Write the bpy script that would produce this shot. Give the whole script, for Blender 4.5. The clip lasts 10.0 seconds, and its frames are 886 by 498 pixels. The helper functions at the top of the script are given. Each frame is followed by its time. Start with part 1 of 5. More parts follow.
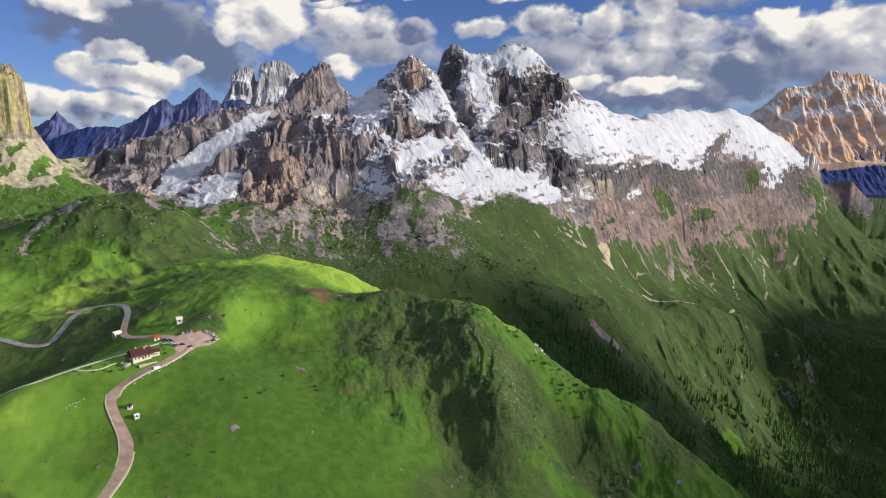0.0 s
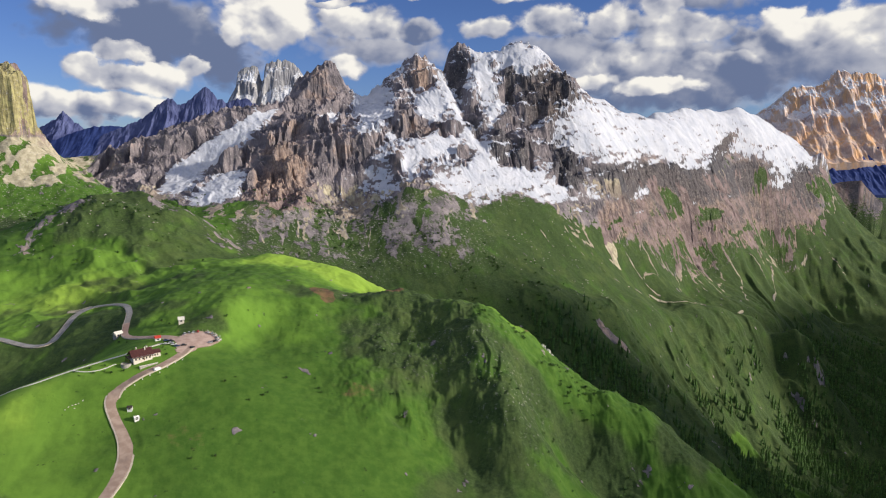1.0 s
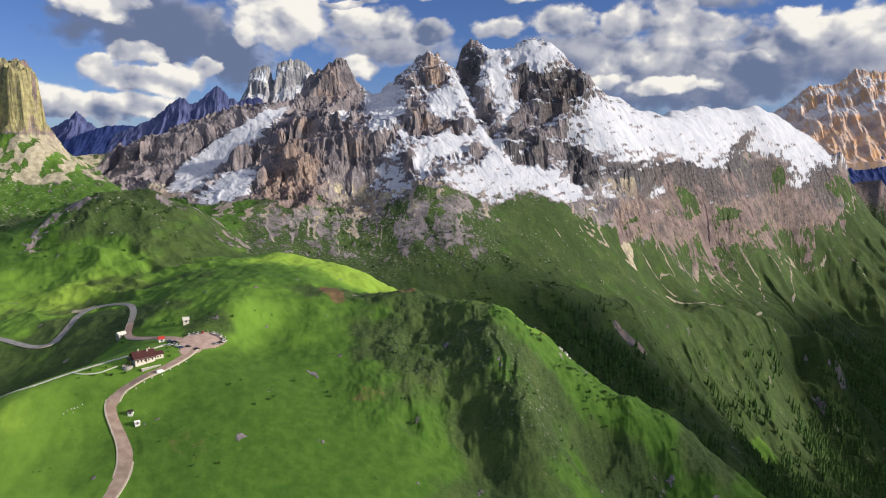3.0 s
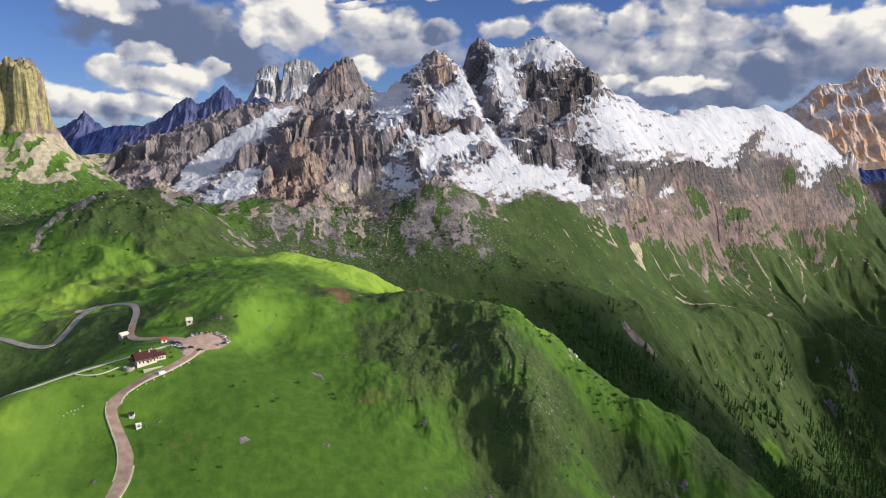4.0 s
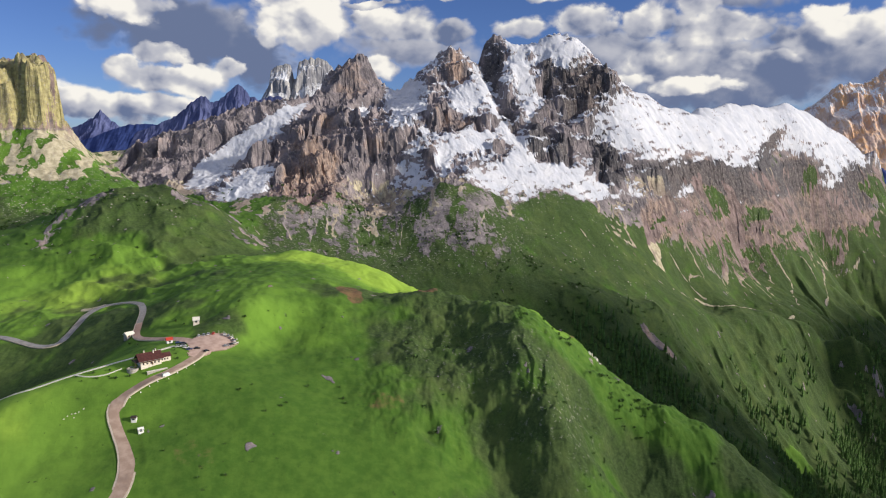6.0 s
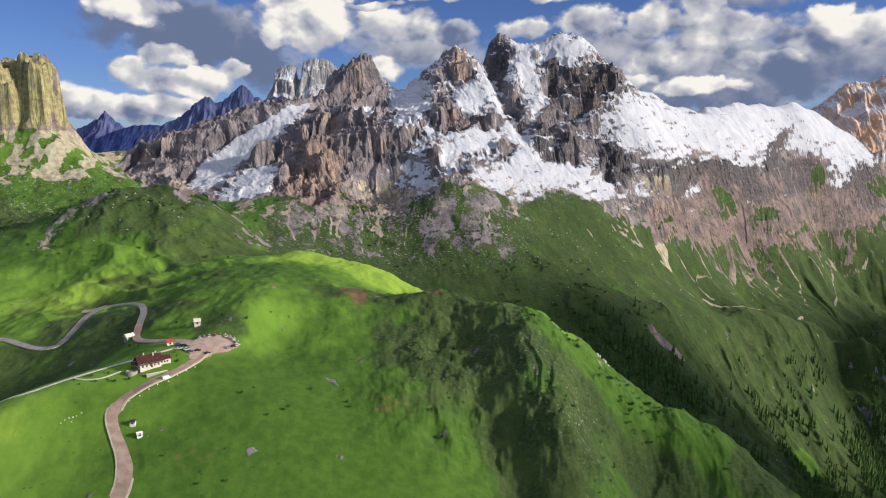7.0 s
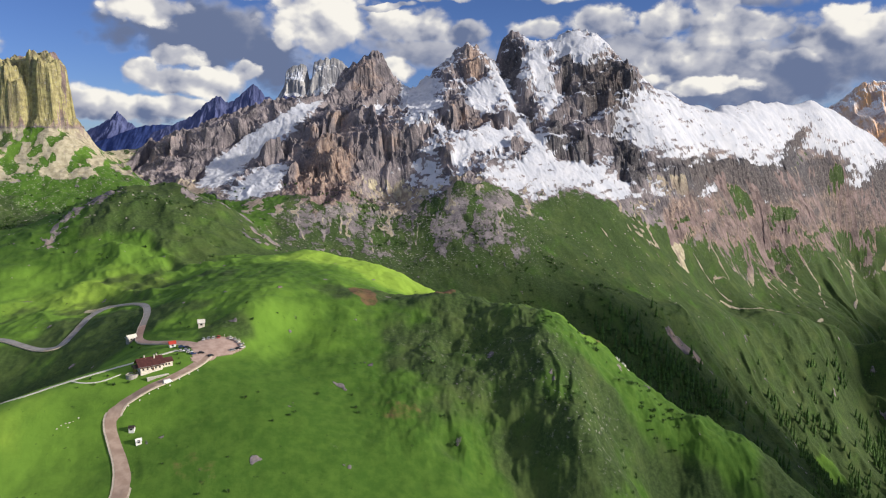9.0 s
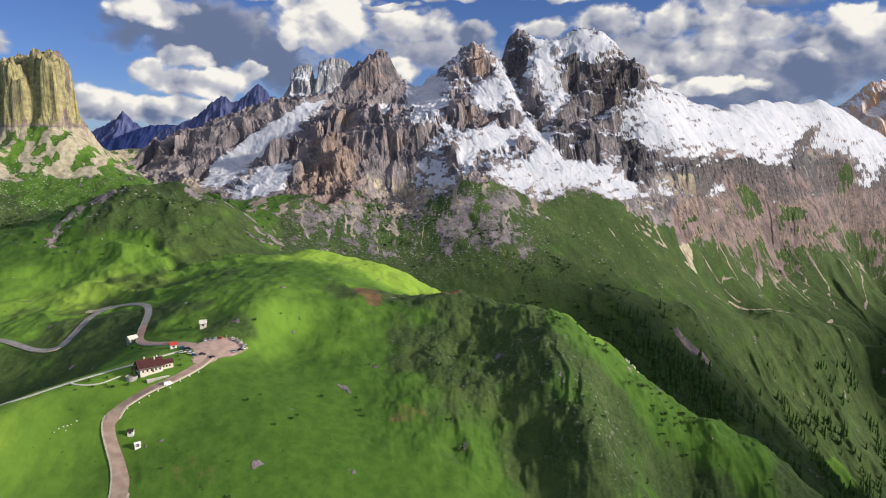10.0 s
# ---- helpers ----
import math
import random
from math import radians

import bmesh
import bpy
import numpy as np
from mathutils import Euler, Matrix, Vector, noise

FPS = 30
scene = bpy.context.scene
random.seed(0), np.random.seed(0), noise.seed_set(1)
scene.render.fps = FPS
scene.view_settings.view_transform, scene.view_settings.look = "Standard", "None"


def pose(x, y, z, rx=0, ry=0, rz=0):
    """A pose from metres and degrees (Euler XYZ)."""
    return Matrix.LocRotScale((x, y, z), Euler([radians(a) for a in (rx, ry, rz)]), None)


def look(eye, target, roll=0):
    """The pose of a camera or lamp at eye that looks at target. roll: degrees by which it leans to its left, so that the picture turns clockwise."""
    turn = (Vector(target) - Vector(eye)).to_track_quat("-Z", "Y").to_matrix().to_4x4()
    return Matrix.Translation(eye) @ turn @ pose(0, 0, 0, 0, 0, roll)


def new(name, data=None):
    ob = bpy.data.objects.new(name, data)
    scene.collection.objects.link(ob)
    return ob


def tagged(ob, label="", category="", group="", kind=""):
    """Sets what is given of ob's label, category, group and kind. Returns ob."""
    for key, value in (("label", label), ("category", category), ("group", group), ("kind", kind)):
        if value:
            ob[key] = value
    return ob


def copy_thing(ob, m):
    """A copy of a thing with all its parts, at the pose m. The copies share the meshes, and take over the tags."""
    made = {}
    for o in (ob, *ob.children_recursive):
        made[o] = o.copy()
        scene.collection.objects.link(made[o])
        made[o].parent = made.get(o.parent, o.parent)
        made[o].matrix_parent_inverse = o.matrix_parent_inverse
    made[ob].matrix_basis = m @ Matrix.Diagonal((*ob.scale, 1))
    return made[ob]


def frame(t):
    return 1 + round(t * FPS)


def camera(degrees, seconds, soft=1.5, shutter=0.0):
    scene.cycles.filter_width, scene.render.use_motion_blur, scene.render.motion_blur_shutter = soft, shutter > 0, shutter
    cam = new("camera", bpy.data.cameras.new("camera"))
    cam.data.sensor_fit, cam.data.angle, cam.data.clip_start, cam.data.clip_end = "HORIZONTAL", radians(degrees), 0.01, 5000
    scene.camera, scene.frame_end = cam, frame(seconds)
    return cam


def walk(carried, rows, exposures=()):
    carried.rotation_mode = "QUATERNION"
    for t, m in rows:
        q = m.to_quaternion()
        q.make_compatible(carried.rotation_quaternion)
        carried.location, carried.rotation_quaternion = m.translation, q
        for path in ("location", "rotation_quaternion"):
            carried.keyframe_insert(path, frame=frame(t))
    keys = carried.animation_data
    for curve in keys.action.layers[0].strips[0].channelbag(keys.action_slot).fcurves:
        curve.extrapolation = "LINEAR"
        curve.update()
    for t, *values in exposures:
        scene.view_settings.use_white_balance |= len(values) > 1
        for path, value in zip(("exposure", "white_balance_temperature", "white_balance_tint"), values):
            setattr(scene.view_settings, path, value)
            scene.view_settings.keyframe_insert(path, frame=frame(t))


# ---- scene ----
# the camera: a drone flying slowly ahead over the pass, sinking a little and turning left
cam = camera(66, 10.0, soft=1.15)
walk(cam, [
    (0.0, pose(0.00, 0.00, 136.13, 81.182, -0.055, -2.531)),
    (0.5, pose(-0.18, 4.77, 135.11, 81.181, -0.058, -2.336)),
    (1.0, pose(-0.38, 9.52, 134.09, 81.180, -0.053, -2.092)),
    (1.5, pose(-0.60, 14.25, 133.07, 81.182, -0.063, -1.784)),
    (2.0, pose(-0.84, 18.96, 132.07, 81.187, -0.051, -1.514)),
    (2.5, pose(-1.10, 23.65, 131.06, 81.181, -0.033, -1.307)),
    (3.8, pose(-1.86, 35.75, 128.47, 81.224, -0.032, -0.713)),
    (4.0, pose(-1.98, 37.60, 128.08, 81.215, -0.018, -0.572)),
    (4.5, pose(-2.32, 42.21, 127.09, 81.227, -0.004, -0.321)),
    (5.0, pose(-2.67, 46.80, 126.11, 81.241, -0.000, 0.000)),
    (5.5, pose(-3.04, 51.37, 125.14, 81.240, -0.005, 0.227)),
    (5.7, pose(-3.20, 53.19, 124.75, 81.213, -0.057, 0.384)),
    (7.0, pose(-4.28, 64.95, 122.25, 81.277, 0.019, 0.939)),
    (7.5, pose(-4.72, 69.44, 121.29, 81.300, 0.029, 1.156)),
    (8.0, pose(-5.19, 73.91, 120.34, 81.313, 0.044, 1.376)),
    (8.5, pose(-5.68, 78.36, 119.40, 81.317, 0.045, 1.588)),
    (9.0, pose(-6.19, 82.78, 118.46, 81.325, 0.049, 1.850)),
    (9.5, pose(-6.71, 87.19, 117.52, 81.338, 0.060, 2.054)),
    (10.0, pose(-7.26, 91.58, 116.60, 81.348, 0.071, 2.276)),
], [(0.0, 0.75), (10.0, 0.75)])

# ---- sky and sun ----
SUN_AZ, SUN_EL = 102.0, 17.0   # degrees from +y to the right, degrees up


def light():
    az, el = radians(SUN_AZ), radians(SUN_EL)
    way = Vector((math.sin(az) * math.cos(el), math.cos(az) * math.cos(el), math.sin(el)))
    sun = bpy.data.lights.new("sun", "SUN")
    sun.energy, sun.angle, sun.color = 3.1, radians(6.0), (1.0, 0.91, 0.79)
    ob = new("sun", sun)
    ob.matrix_world = look(way * 900, (0, 0, 0))
    world = bpy.data.worlds.new("sky")
    scene.world = world
    world.use_nodes = True
    nt = world.node_tree
    nt.nodes.clear()
    N, Lk = nt.nodes.new, nt.links.new

    def val(x):
        n = N("ShaderNodeValue")
        n.outputs[0].default_value = x
        return n.outputs[0]

    def op(kind, a, b=None, c=None, clamp=False):
        n = N("ShaderNodeMath")
        n.operation, n.use_clamp = kind, clamp
        for k, v in enumerate((a, b, c)):
            if v is None:
                continue
            if isinstance(v, (int, float)):
                n.inputs[k].default_value = v
            else:
                Lk(v, n.inputs[k])
        return n.outputs[0]

    def ramp(x, lo, hi):
        n = N("ShaderNodeMapRange")
        n.interpolation_type = "SMOOTHSTEP"
        Lk(x, n.inputs[0])
        n.inputs[1].default_value, n.inputs[2].default_value = min(lo, hi), max(lo, hi)
        n.inputs[3].default_value, n.inputs[4].default_value = (0.0, 1.0) if lo < hi else (1.0, 0.0)
        return n.outputs[0]

    def mix(f, a, b):
        n = N("ShaderNodeMix")
        n.data_type = "RGBA"
        for k, v in ((0, f), (6, a), (7, b)):
            if isinstance(v, tuple):
                n.inputs[k].default_value = (*v, 1)
            elif isinstance(v, (int, float)):
                n.inputs[k].default_value = v
            else:
                Lk(v, n.inputs[k])
        return n.outputs[2]

    sky = N("ShaderNodeTexSky")
    sky.sky_type, sky.sun_disc = "NISHITA", False
    sky.sun_elevation, sky.sun_rotation, sky.altitude = el, az, 2300
    co = N("ShaderNodeTexCoord")
    sep = N("ShaderNodeSeparateXYZ")
    Lk(co.outputs["Generated"], sep.inputs[0])
    X, Y, Z = sep.outputs
    u = op("ARCTAN2", X, Y)
    v = op("DIVIDE", Z, op("SQRT", op("ADD", op("ADD", op("MULTIPLY", X, X), op("MULTIPLY", Y, Y)), 1e-4)))

    def cloud(du, dv):
        """Density of the cumulus field at the direction moved by du, dv."""
        uu, vv = op("ADD", u, du), op("ADD", v, dv)
        vec = N("ShaderNodeCombineXYZ")
        Lk(uu, vec.inputs[0]), Lk(op("MULTIPLY", vv, 1.5), vec.inputs[1])
        big = N("ShaderNodeTexNoise")
        Lk(vec.outputs[0], big.inputs["Vector"])
        big.inputs["Scale"].default_value, big.inputs["Detail"].default_value = 5.0, 9.0
        big.inputs["Roughness"].default_value, big.inputs["Distortion"].default_value = 0.6, 0.3
        puff = N("ShaderNodeTexVoronoi")
        puff.feature = "SMOOTH_F1"
        Lk(vec.outputs[0], puff.inputs["Vector"])
        puff.inputs["Scale"].default_value, puff.inputs["Smoothness"].default_value = 15.0, 0.8
        puff.inputs["Detail"].default_value, puff.inputs["Roughness"].default_value = 2.5, 0.55
        total = None
        for cu, cv, ru, rv, gain in CLOUDS:
            a = op("DIVIDE", op("SUBTRACT", uu, cu), ru)
            b = op("DIVIDE", op("SUBTRACT", vv, cv), rv)
            r2 = op("ADD", op("MULTIPLY", a, a), op("MULTIPLY", b, b))
            g = op("MULTIPLY", op("EXPONENT", op("MULTIPLY", r2, -1.0)), gain)
            total = g if total is None else op("MAXIMUM", total, g)
        # unseen cloud high overhead, added to lift the ambient light
        total = op("MAXIMUM", total, op("MULTIPLY", ramp(vv, 0.3, 0.75), 0.85))
        d = op("ADD", total, op("MULTIPLY", op("SUBTRACT", big.outputs[0], 0.5), 1.35))
        d = op("SUBTRACT", d, op("MULTIPLY", puff.outputs[0], 0.6))
        return op("ADD", d, 0.02)

    # broken cloud over the rest of the sky
    here, wide = cloud(0.0, 0.0), cloud(0.03, 0.042)
    vec = N("ShaderNodeCombineXYZ")
    Lk(u, vec.inputs[0]), Lk(op("MULTIPLY", v, 1.25), vec.inputs[1])

    def tex(kind, scale, **more):
        n = N(kind)
        Lk(vec.outputs[0], n.inputs["Vector"])
        n.inputs["Scale"].default_value = scale
        for key, x in more.items():
            n.inputs[key].default_value = x
        return n

    swirl = tex("ShaderNodeTexNoise", 9.0, Detail=6.0, Roughness=0.6)
    curl = tex("ShaderNodeTexNoise", 28.0, Detail=6.0, Roughness=0.62, Distortion=0.5)
    puffs = tex("ShaderNodeTexVoronoi", 21.0, Detail=2.0, Roughness=0.55)
    shifted = N("ShaderNodeVectorMath")
    Lk(vec.outputs[0], shifted.inputs[0])
    shifted.inputs[1].default_value = (0.012, 0.014, 0.0)

    def relief(scale, detail):
        """Light on the sunward side of round billows, shade on the other."""
        a, b = tex("ShaderNodeTexVoronoi", scale, Detail=detail, Roughness=0.6), tex("ShaderNodeTexVoronoi", scale, Detail=detail, Roughness=0.6)
        Lk(shifted.outputs[0], b.inputs["Vector"])
        return op("SUBTRACT", b.outputs["Distance"], a.outputs["Distance"])

    lit = op("ADD", op("MULTIPLY", relief(10.0, 1.0), 2.1), op("MULTIPLY", relief(24.0, 2.0), 0.5))
    split = N("ShaderNodeSeparateColor")
    Lk(swirl.outputs["Color"], split.inputs[0])
    puff, fine = op("SUBTRACT", puffs.outputs["Distance"], 0.42), op("SUBTRACT", curl.outputs[0], 0.5)
    uu = op("ADD", u, op("MULTIPLY", op("SUBTRACT", split.outputs[0], 0.5), 0.055))
    vv = op("ADD", v, op("MULTIPLY", op("SUBTRACT", split.outputs[1], 0.5), 0.04))
    rough = op("ADD", op("MULTIPLY", puff, 0.5), op("MULTIPLY", fine, 0.5))
    cover = ramp(here, -0.02, 0.26)
    tone = op("ADD", op("MULTIPLY", ramp(op("SUBTRACT", here, wide), -0.42, 0.45), 0.8), op("MULTIPLY", fine, 0.6))

    def over(f, a, b):
        return op("ADD", a, op("MULTIPLY", f, op("SUBTRACT", b, a)))

    for cu, cv, ru, rv, bright in VEIL_HEAPS + WEST_HEAPS + MIDDLE_HEAPS + EAST_HEAPS:
        a = op("DIVIDE", op("SUBTRACT", uu, cu), ru)
        b = op("DIVIDE", op("SUBTRACT", vv, cv), rv)
        r = op("ADD", op("SQRT", op("ADD", op("MULTIPLY", a, a), op("MULTIPLY", b, b))), rough)
        mask = ramp(r, 1.24, 0.9) if bright > -0.15 else ramp(r, 1.4, 0.85)
        side = op("ADD", op("MULTIPLY", b, 0.38), op("MULTIPLY", a, 0.16))
        shade = op("ADD", op("ADD", side, 0.44 + bright), op("ADD", op("MULTIPLY", lit, 1.0 if bright > -0.15 else 0.35), op("ADD", op("MULTIPLY", fine, 0.42), op("MULTIPLY", op("SUBTRACT", split.outputs[2], 0.5), 0.6))))
        tone = over(mask, tone, shade)
        cover = op("MAXIMUM", cover, mask)
    body = mix(ramp(tone, -0.2, 0.6), (0.085, 0.11, 0.185), (0.3, 0.305, 0.34))
    body = mix(ramp(tone, 0.5, 1.15), body, (0.56, 0.54, 0.5))
    skyc = N("ShaderNodeVectorMath")
    skyc.operation = "MULTIPLY"
    Lk(sky.outputs[0], skyc.inputs[0])
    skyc.inputs[1].default_value = (0.026, 0.034, 0.058)
    bg, out = N("ShaderNodeBackground"), N("ShaderNodeOutputWorld")
    Lk(mix(cover, skyc.outputs[0], body), bg.inputs[0])
    bg.inputs[1].default_value = 1.0
    Lk(bg.outputs[0], out.inputs[0])


# cumulus heaps, far ones first: bearing and slope upward from the camera, half widths, brightness
VEIL_HEAPS = [
    (-0.35, 0.147, 0.14, 0.055, -0.75), (-0.5, 0.205, 0.09, 0.010, -0.1), (-0.063, 0.131, 0.11, 0.028, -0.2), (0.378, 0.09, 0.25, 0.05, -0.35), (0.51, 0.105, 0.19, 0.045, -0.25),
    (0.28, 0.115, 0.09, 0.032, -0.1), (0.2, 0.13, 0.09, 0.032, -0.3), (0.38, 0.19, 0.1, 0.018, -0.2), (-0.27, 0.12, 0.06, 0.05, -0.7), (0.8, 0.11, 0.2, 0.06, -0.1),
]
WEST_HEAPS = [
    (-0.426, 0.177, 0.057, 0.026, 0.15), (-0.295, 0.207, 0.035, 0.015, 0.2), (-0.392, 0.12, 0.055, 0.018, 0.0), (-0.443, 0.101, 0.027, 0.02, 0.2), (-0.38, 0.087, 0.09, 0.024, 0.22),
    (-0.308, 0.1, 0.022, 0.016, 0.3), (-0.515, 0.055, 0.09, 0.028, 0.28), (-0.452, 0.046, 0.07, 0.025, 0.15), (-0.39, 0.048, 0.06, 0.02, 0.1), (-0.56, 0.03, 0.08, 0.02, 0.1), (-0.634, 0.135, 0.05, 0.028, 0.1),
]
MIDDLE_HEAPS = [
    (-0.206, 0.172, 0.088, 0.056, 0.42), (-0.248, 0.145, 0.022, 0.03, 0.3), (-0.11, 0.175, 0.04, 0.022, 0.25), (-0.072, 0.161, 0.085, 0.03, 0.2), (-0.1, 0.105, 0.04, 0.022, -0.05), (0.0, 0.157, 0.035, 0.02, 0.0),
    (-0.033, 0.199, 0.05, 0.005, 0.05), (-0.115, 0.194, 0.05, 0.006, 0.05), (0.1, 0.162, 0.045, 0.02, 0.25), (0.182, 0.168, 0.06, 0.028, 0.28), (0.122, 0.207, 0.07, 0.012, 0.1),
]
EAST_HEAPS = [
    (0.27, 0.164, 0.04, 0.03, 0.1), (0.334, 0.182, 0.035, 0.032, 0.32), (0.355, 0.147, 0.09, 0.034, 0.18), (0.334, 0.078, 0.075, 0.013, 0.3), (0.455, 0.13, 0.05, 0.028, 0.15), (0.485, 0.164, 0.03, 0.022, 0.32),
    (0.55, 0.142, 0.13, 0.033, 0.25), (0.62, 0.12, 0.06, 0.03, 0.2), (0.537, 0.21, 0.06, 0.008, 0.15), (0.42, 0.105, 0.05, 0.016, 0.1), (0.24, 0.085, 0.05, 0.012, 0.1), (0.75, 0.15, 0.1, 0.03, 0.2),
]
# looser cloud behind and overhead
CLOUDS = [(-1.4, 0.2, 0.45, 0.06, 0.9), (1.6, 0.25, 0.45, 0.06, 0.9), (2.7, 0.2, 0.4, 0.08, 0.9)]
light()

# ---- the lie of the land ----
def gnoise(x, y, seed=0):
    """Gradient noise over the plane, about -1 to 1."""
    rng = np.random.RandomState(seed)
    perm = rng.permutation(512)
    ang = rng.rand(512) * 2 * np.pi
    gx, gy = np.cos(ang), np.sin(ang)
    xi, yi = np.floor(x).astype(np.int64), np.floor(y).astype(np.int64)
    fx, fy = x - xi, y - yi
    sx, sy = fx * fx * fx * (fx * (fx * 6 - 15) + 10), fy * fy * fy * (fy * (fy * 6 - 15) + 10)

    def corner(dx, dy):
        h = perm[(perm[(xi + dx) & 511] + yi + dy) & 511]
        return gx[h] * (fx - dx) + gy[h] * (fy - dy)

    a = corner(0, 0) * (1 - sx) + corner(1, 0) * sx
    b = corner(0, 1) * (1 - sx) + corner(1, 1) * sx
    return 1.5 * (a * (1 - sy) + b * sy)


def fbm(x, y, octaves=4, seed=0, gain=0.5):
    total, amp = 0.0, 1.0
    for k in range(octaves):
        total = total + amp * gnoise(x * 2**k + 7.3 * k, y * 2**k - 3.1 * k, seed + k)
        amp *= gain
    return total


def ridged(x, y, octaves=4, seed=0, gain=0.5):
    """Sharp crests between rounded hollows, 0 to about 1."""
    total, amp, norm, w = 0.0, 1.0, 0.0, 1.0
    for k in range(octaves):
        n = 1 - np.abs(gnoise(x * 2**k + 3.7 * k, y * 2**k + 9.2 * k, seed + k))
        n = n * n * w
        w = np.clip(n * 1.6, 0, 1)
        total, norm = total + amp * n, norm + amp
        amp *= gain
    return total / norm


def step(x, lo, hi):
    t = np.clip((x - lo) / (hi - lo), 0, 1)
    return t * t * (3 - 2 * t)


# crest lines, terraces and valley lines that carry the shape (metres; the hotel stands at height 0)
LOWER_MEADOW = [(-209, 357, -32), (-163, 365, -31), (-128, 376, -29), (-56, 377, -45), (2, 395, -58), (-201, 395, -18), (-165, 388, -24), (-96, 420, -20), (-65, 435, -27), (-330, 330, -40), (-120, 300, -60)]
PASS_TERRACE = [(-238, 402, -9), (-211, 421, -3), (-174, 432, 0), (-142, 474, -1), (-175, 497, 5), (-120, 497, -5), (-140, 504, 16), (-183, 473, 1)]
ROAD_HOLLOW = [(-292, 523, -16), (-323, 531, -15), (-251, 512, -9), (-218, 514, 1), (-276, 583, -4), (-378, 661, 0), (-250, 665, 11), (-420, 480, -34), (-235, 455, -22), (-262, 442, -32), (-213, 470, -9), (-290, 475, -36), (-320, 430, -40), (-245, 490, -19)]
RIDGE_CREST = [(-155, 598, 24), (-138, 658, 20), (-91, 626, 13), (-75, 618, 5), (-59, 604, 1), (-39, 601, 2), (-58, 680, 2), (-32, 653, -4), (-23, 576, 10), (4, 555, 7), (34, 547, 10), (55, 549, 4), (76, 571, -18), (101, 584, -39), (118, 556, -50), (132, 525, -56), (146, 491, -61), (167, 498, -67), (185, 510, -72), (200, 494, -88), (214, 472, -100), (240, 430, -125)]
RIDGE_FACE = [(-83, 569, 14), (-37, 524, -5), (108, 456, -91), (-11, 459, -23), (-29, 406, -40), (35, 414, -68), (-150, 697, 25), (-100, 677, 17), (-52, 643, 5)]
SPURS = [(38, 520, 4), (43, 490, -7), (48, 462, -19), (53, 438, -34), (57, 416, -50), (9, 515, -13), (13, 490, -17), (20, 465, -32), (26, 440, -50), (172, 478, -80), (174, 455, -97), (176, 430, -114), (152, 472, -86), (154, 447, -108), (128, 470, -84)]
BEHIND_RIDGE = [(-30, 690, -30), (40, 640, -60), (100, 640, -110), (160, 600, -150), (230, 560, -170), (-20, 780, -75), (-90, 800, -45), (60, 780, -110), (150, 760, -170), (270, 720, -260), (350, 600, -320), (330, 480, -250), (320, 380, -260)]
LEFT_HILL = [(-406, 712, 25), (-397, 761, 53), (-388, 817, 69), (-348, 839, 77), (-310, 847, 67), (-270, 854, 43), (-231, 839, 15), (-227, 741, 11), (-262, 760, 29), (-413, 677, 13), (-330, 930, 30), (-400, 930, 35), (-240, 900, 8), (-520, 760, 20)]
MID_HILL = [(-74, 958, -14), (38, 987, 4), (97, 989, -26), (196, 1054, -45), (186, 916, -83), (270, 945, -136), (349, 1063, -143), (544, 1322, -184), (332, 916, -205), (129, 926, -77), (54, 932, -40), (276, 1023, -107)]
VALLEY = [(393, 868, -255), (463, 905, -315), (498, 965, -363), (724, 1148, -417), (807, 1307, -353), (733, 1294, -282), (681, 1227, -283), (1117, 1810, -326), (999, 1863, -213), (1466, 2299, -185), (656, 1296, -238), (560, 700, -420), (700, 300, -420)]
APRON = [(-564, 985, 68), (-609, 1012, 99), (-573, 1112, 125), (-598, 1048, 137), (-502, 999, 68), (-534, 881, 26), (-519, 1103, 87), (-700, 1000, 110), (-680, 1100, 140), (-620, 1200, 110), (-800, 800, 60)]
MASSIF_FOOT = [(-231, 948, 30), (-170, 939, 5), (-109, 1110, 34), (-14, 1049, 64), (-181, 1005, 44), (99, 1105, 35), (214, 1152, 13), (353, 1268, -12), (626, 1483, -135), (711, 1624, -10), (997, 1958, 56), (1183, 2046, -29)]
MASSIF_FACE = [(-255, 1050, 73), (-200, 1119, 96), (-82, 1186, 156), (110, 1226, 112), (78, 1360, 195), (379, 1393, 121), (-362, 1187, 103), (235, 1402, 186), (599, 1622, 107), (-133, 1146, 104), (-440, 1120, 70)]
CREST_WEST = [(-538, 1128, 68), (-540, 1199, 105), (-509, 1222, 133), (-473, 1239, 148), (-406, 1272, 176), (-358, 1296, 195), (-271, 1352, 211), (-253, 1377, 224), (-237, 1428, 265), (-217, 1435, 279), (-184, 1440, 301), (-164, 1440, 293), (-149, 1439, 253), (-132, 1438, 244), (-121, 1441, 222), (-83, 1455, 251), (-50, 1472, 280), (-21, 1480, 309), (2, 1486, 319), (21, 1491, 314), (42, 1496, 297), (51, 1496, 278)]
CREST_EAST = [(58, 1498, 309), (75, 1520, 340), (90, 1523, 349), (116, 1528, 334), (130, 1531, 327), (167, 1536, 328), (195, 1539, 346), (233, 1543, 352), (263, 1546, 343), (285, 1546, 318), (316, 1550, 297), (350, 1563, 270), (384, 1574, 242), (402, 1586, 234), (439, 1612, 234), (460, 1626, 218), (534, 1707, 208), (630, 1815, 217), (743, 1924, 234), (842, 2004, 234), (975, 2099, 244), (1066, 2156, 220), (1126, 2191, 198), (1253, 2252, 153), (1384, 2310, 99), (1513, 2360, 36), (1613, 2379, -27)]
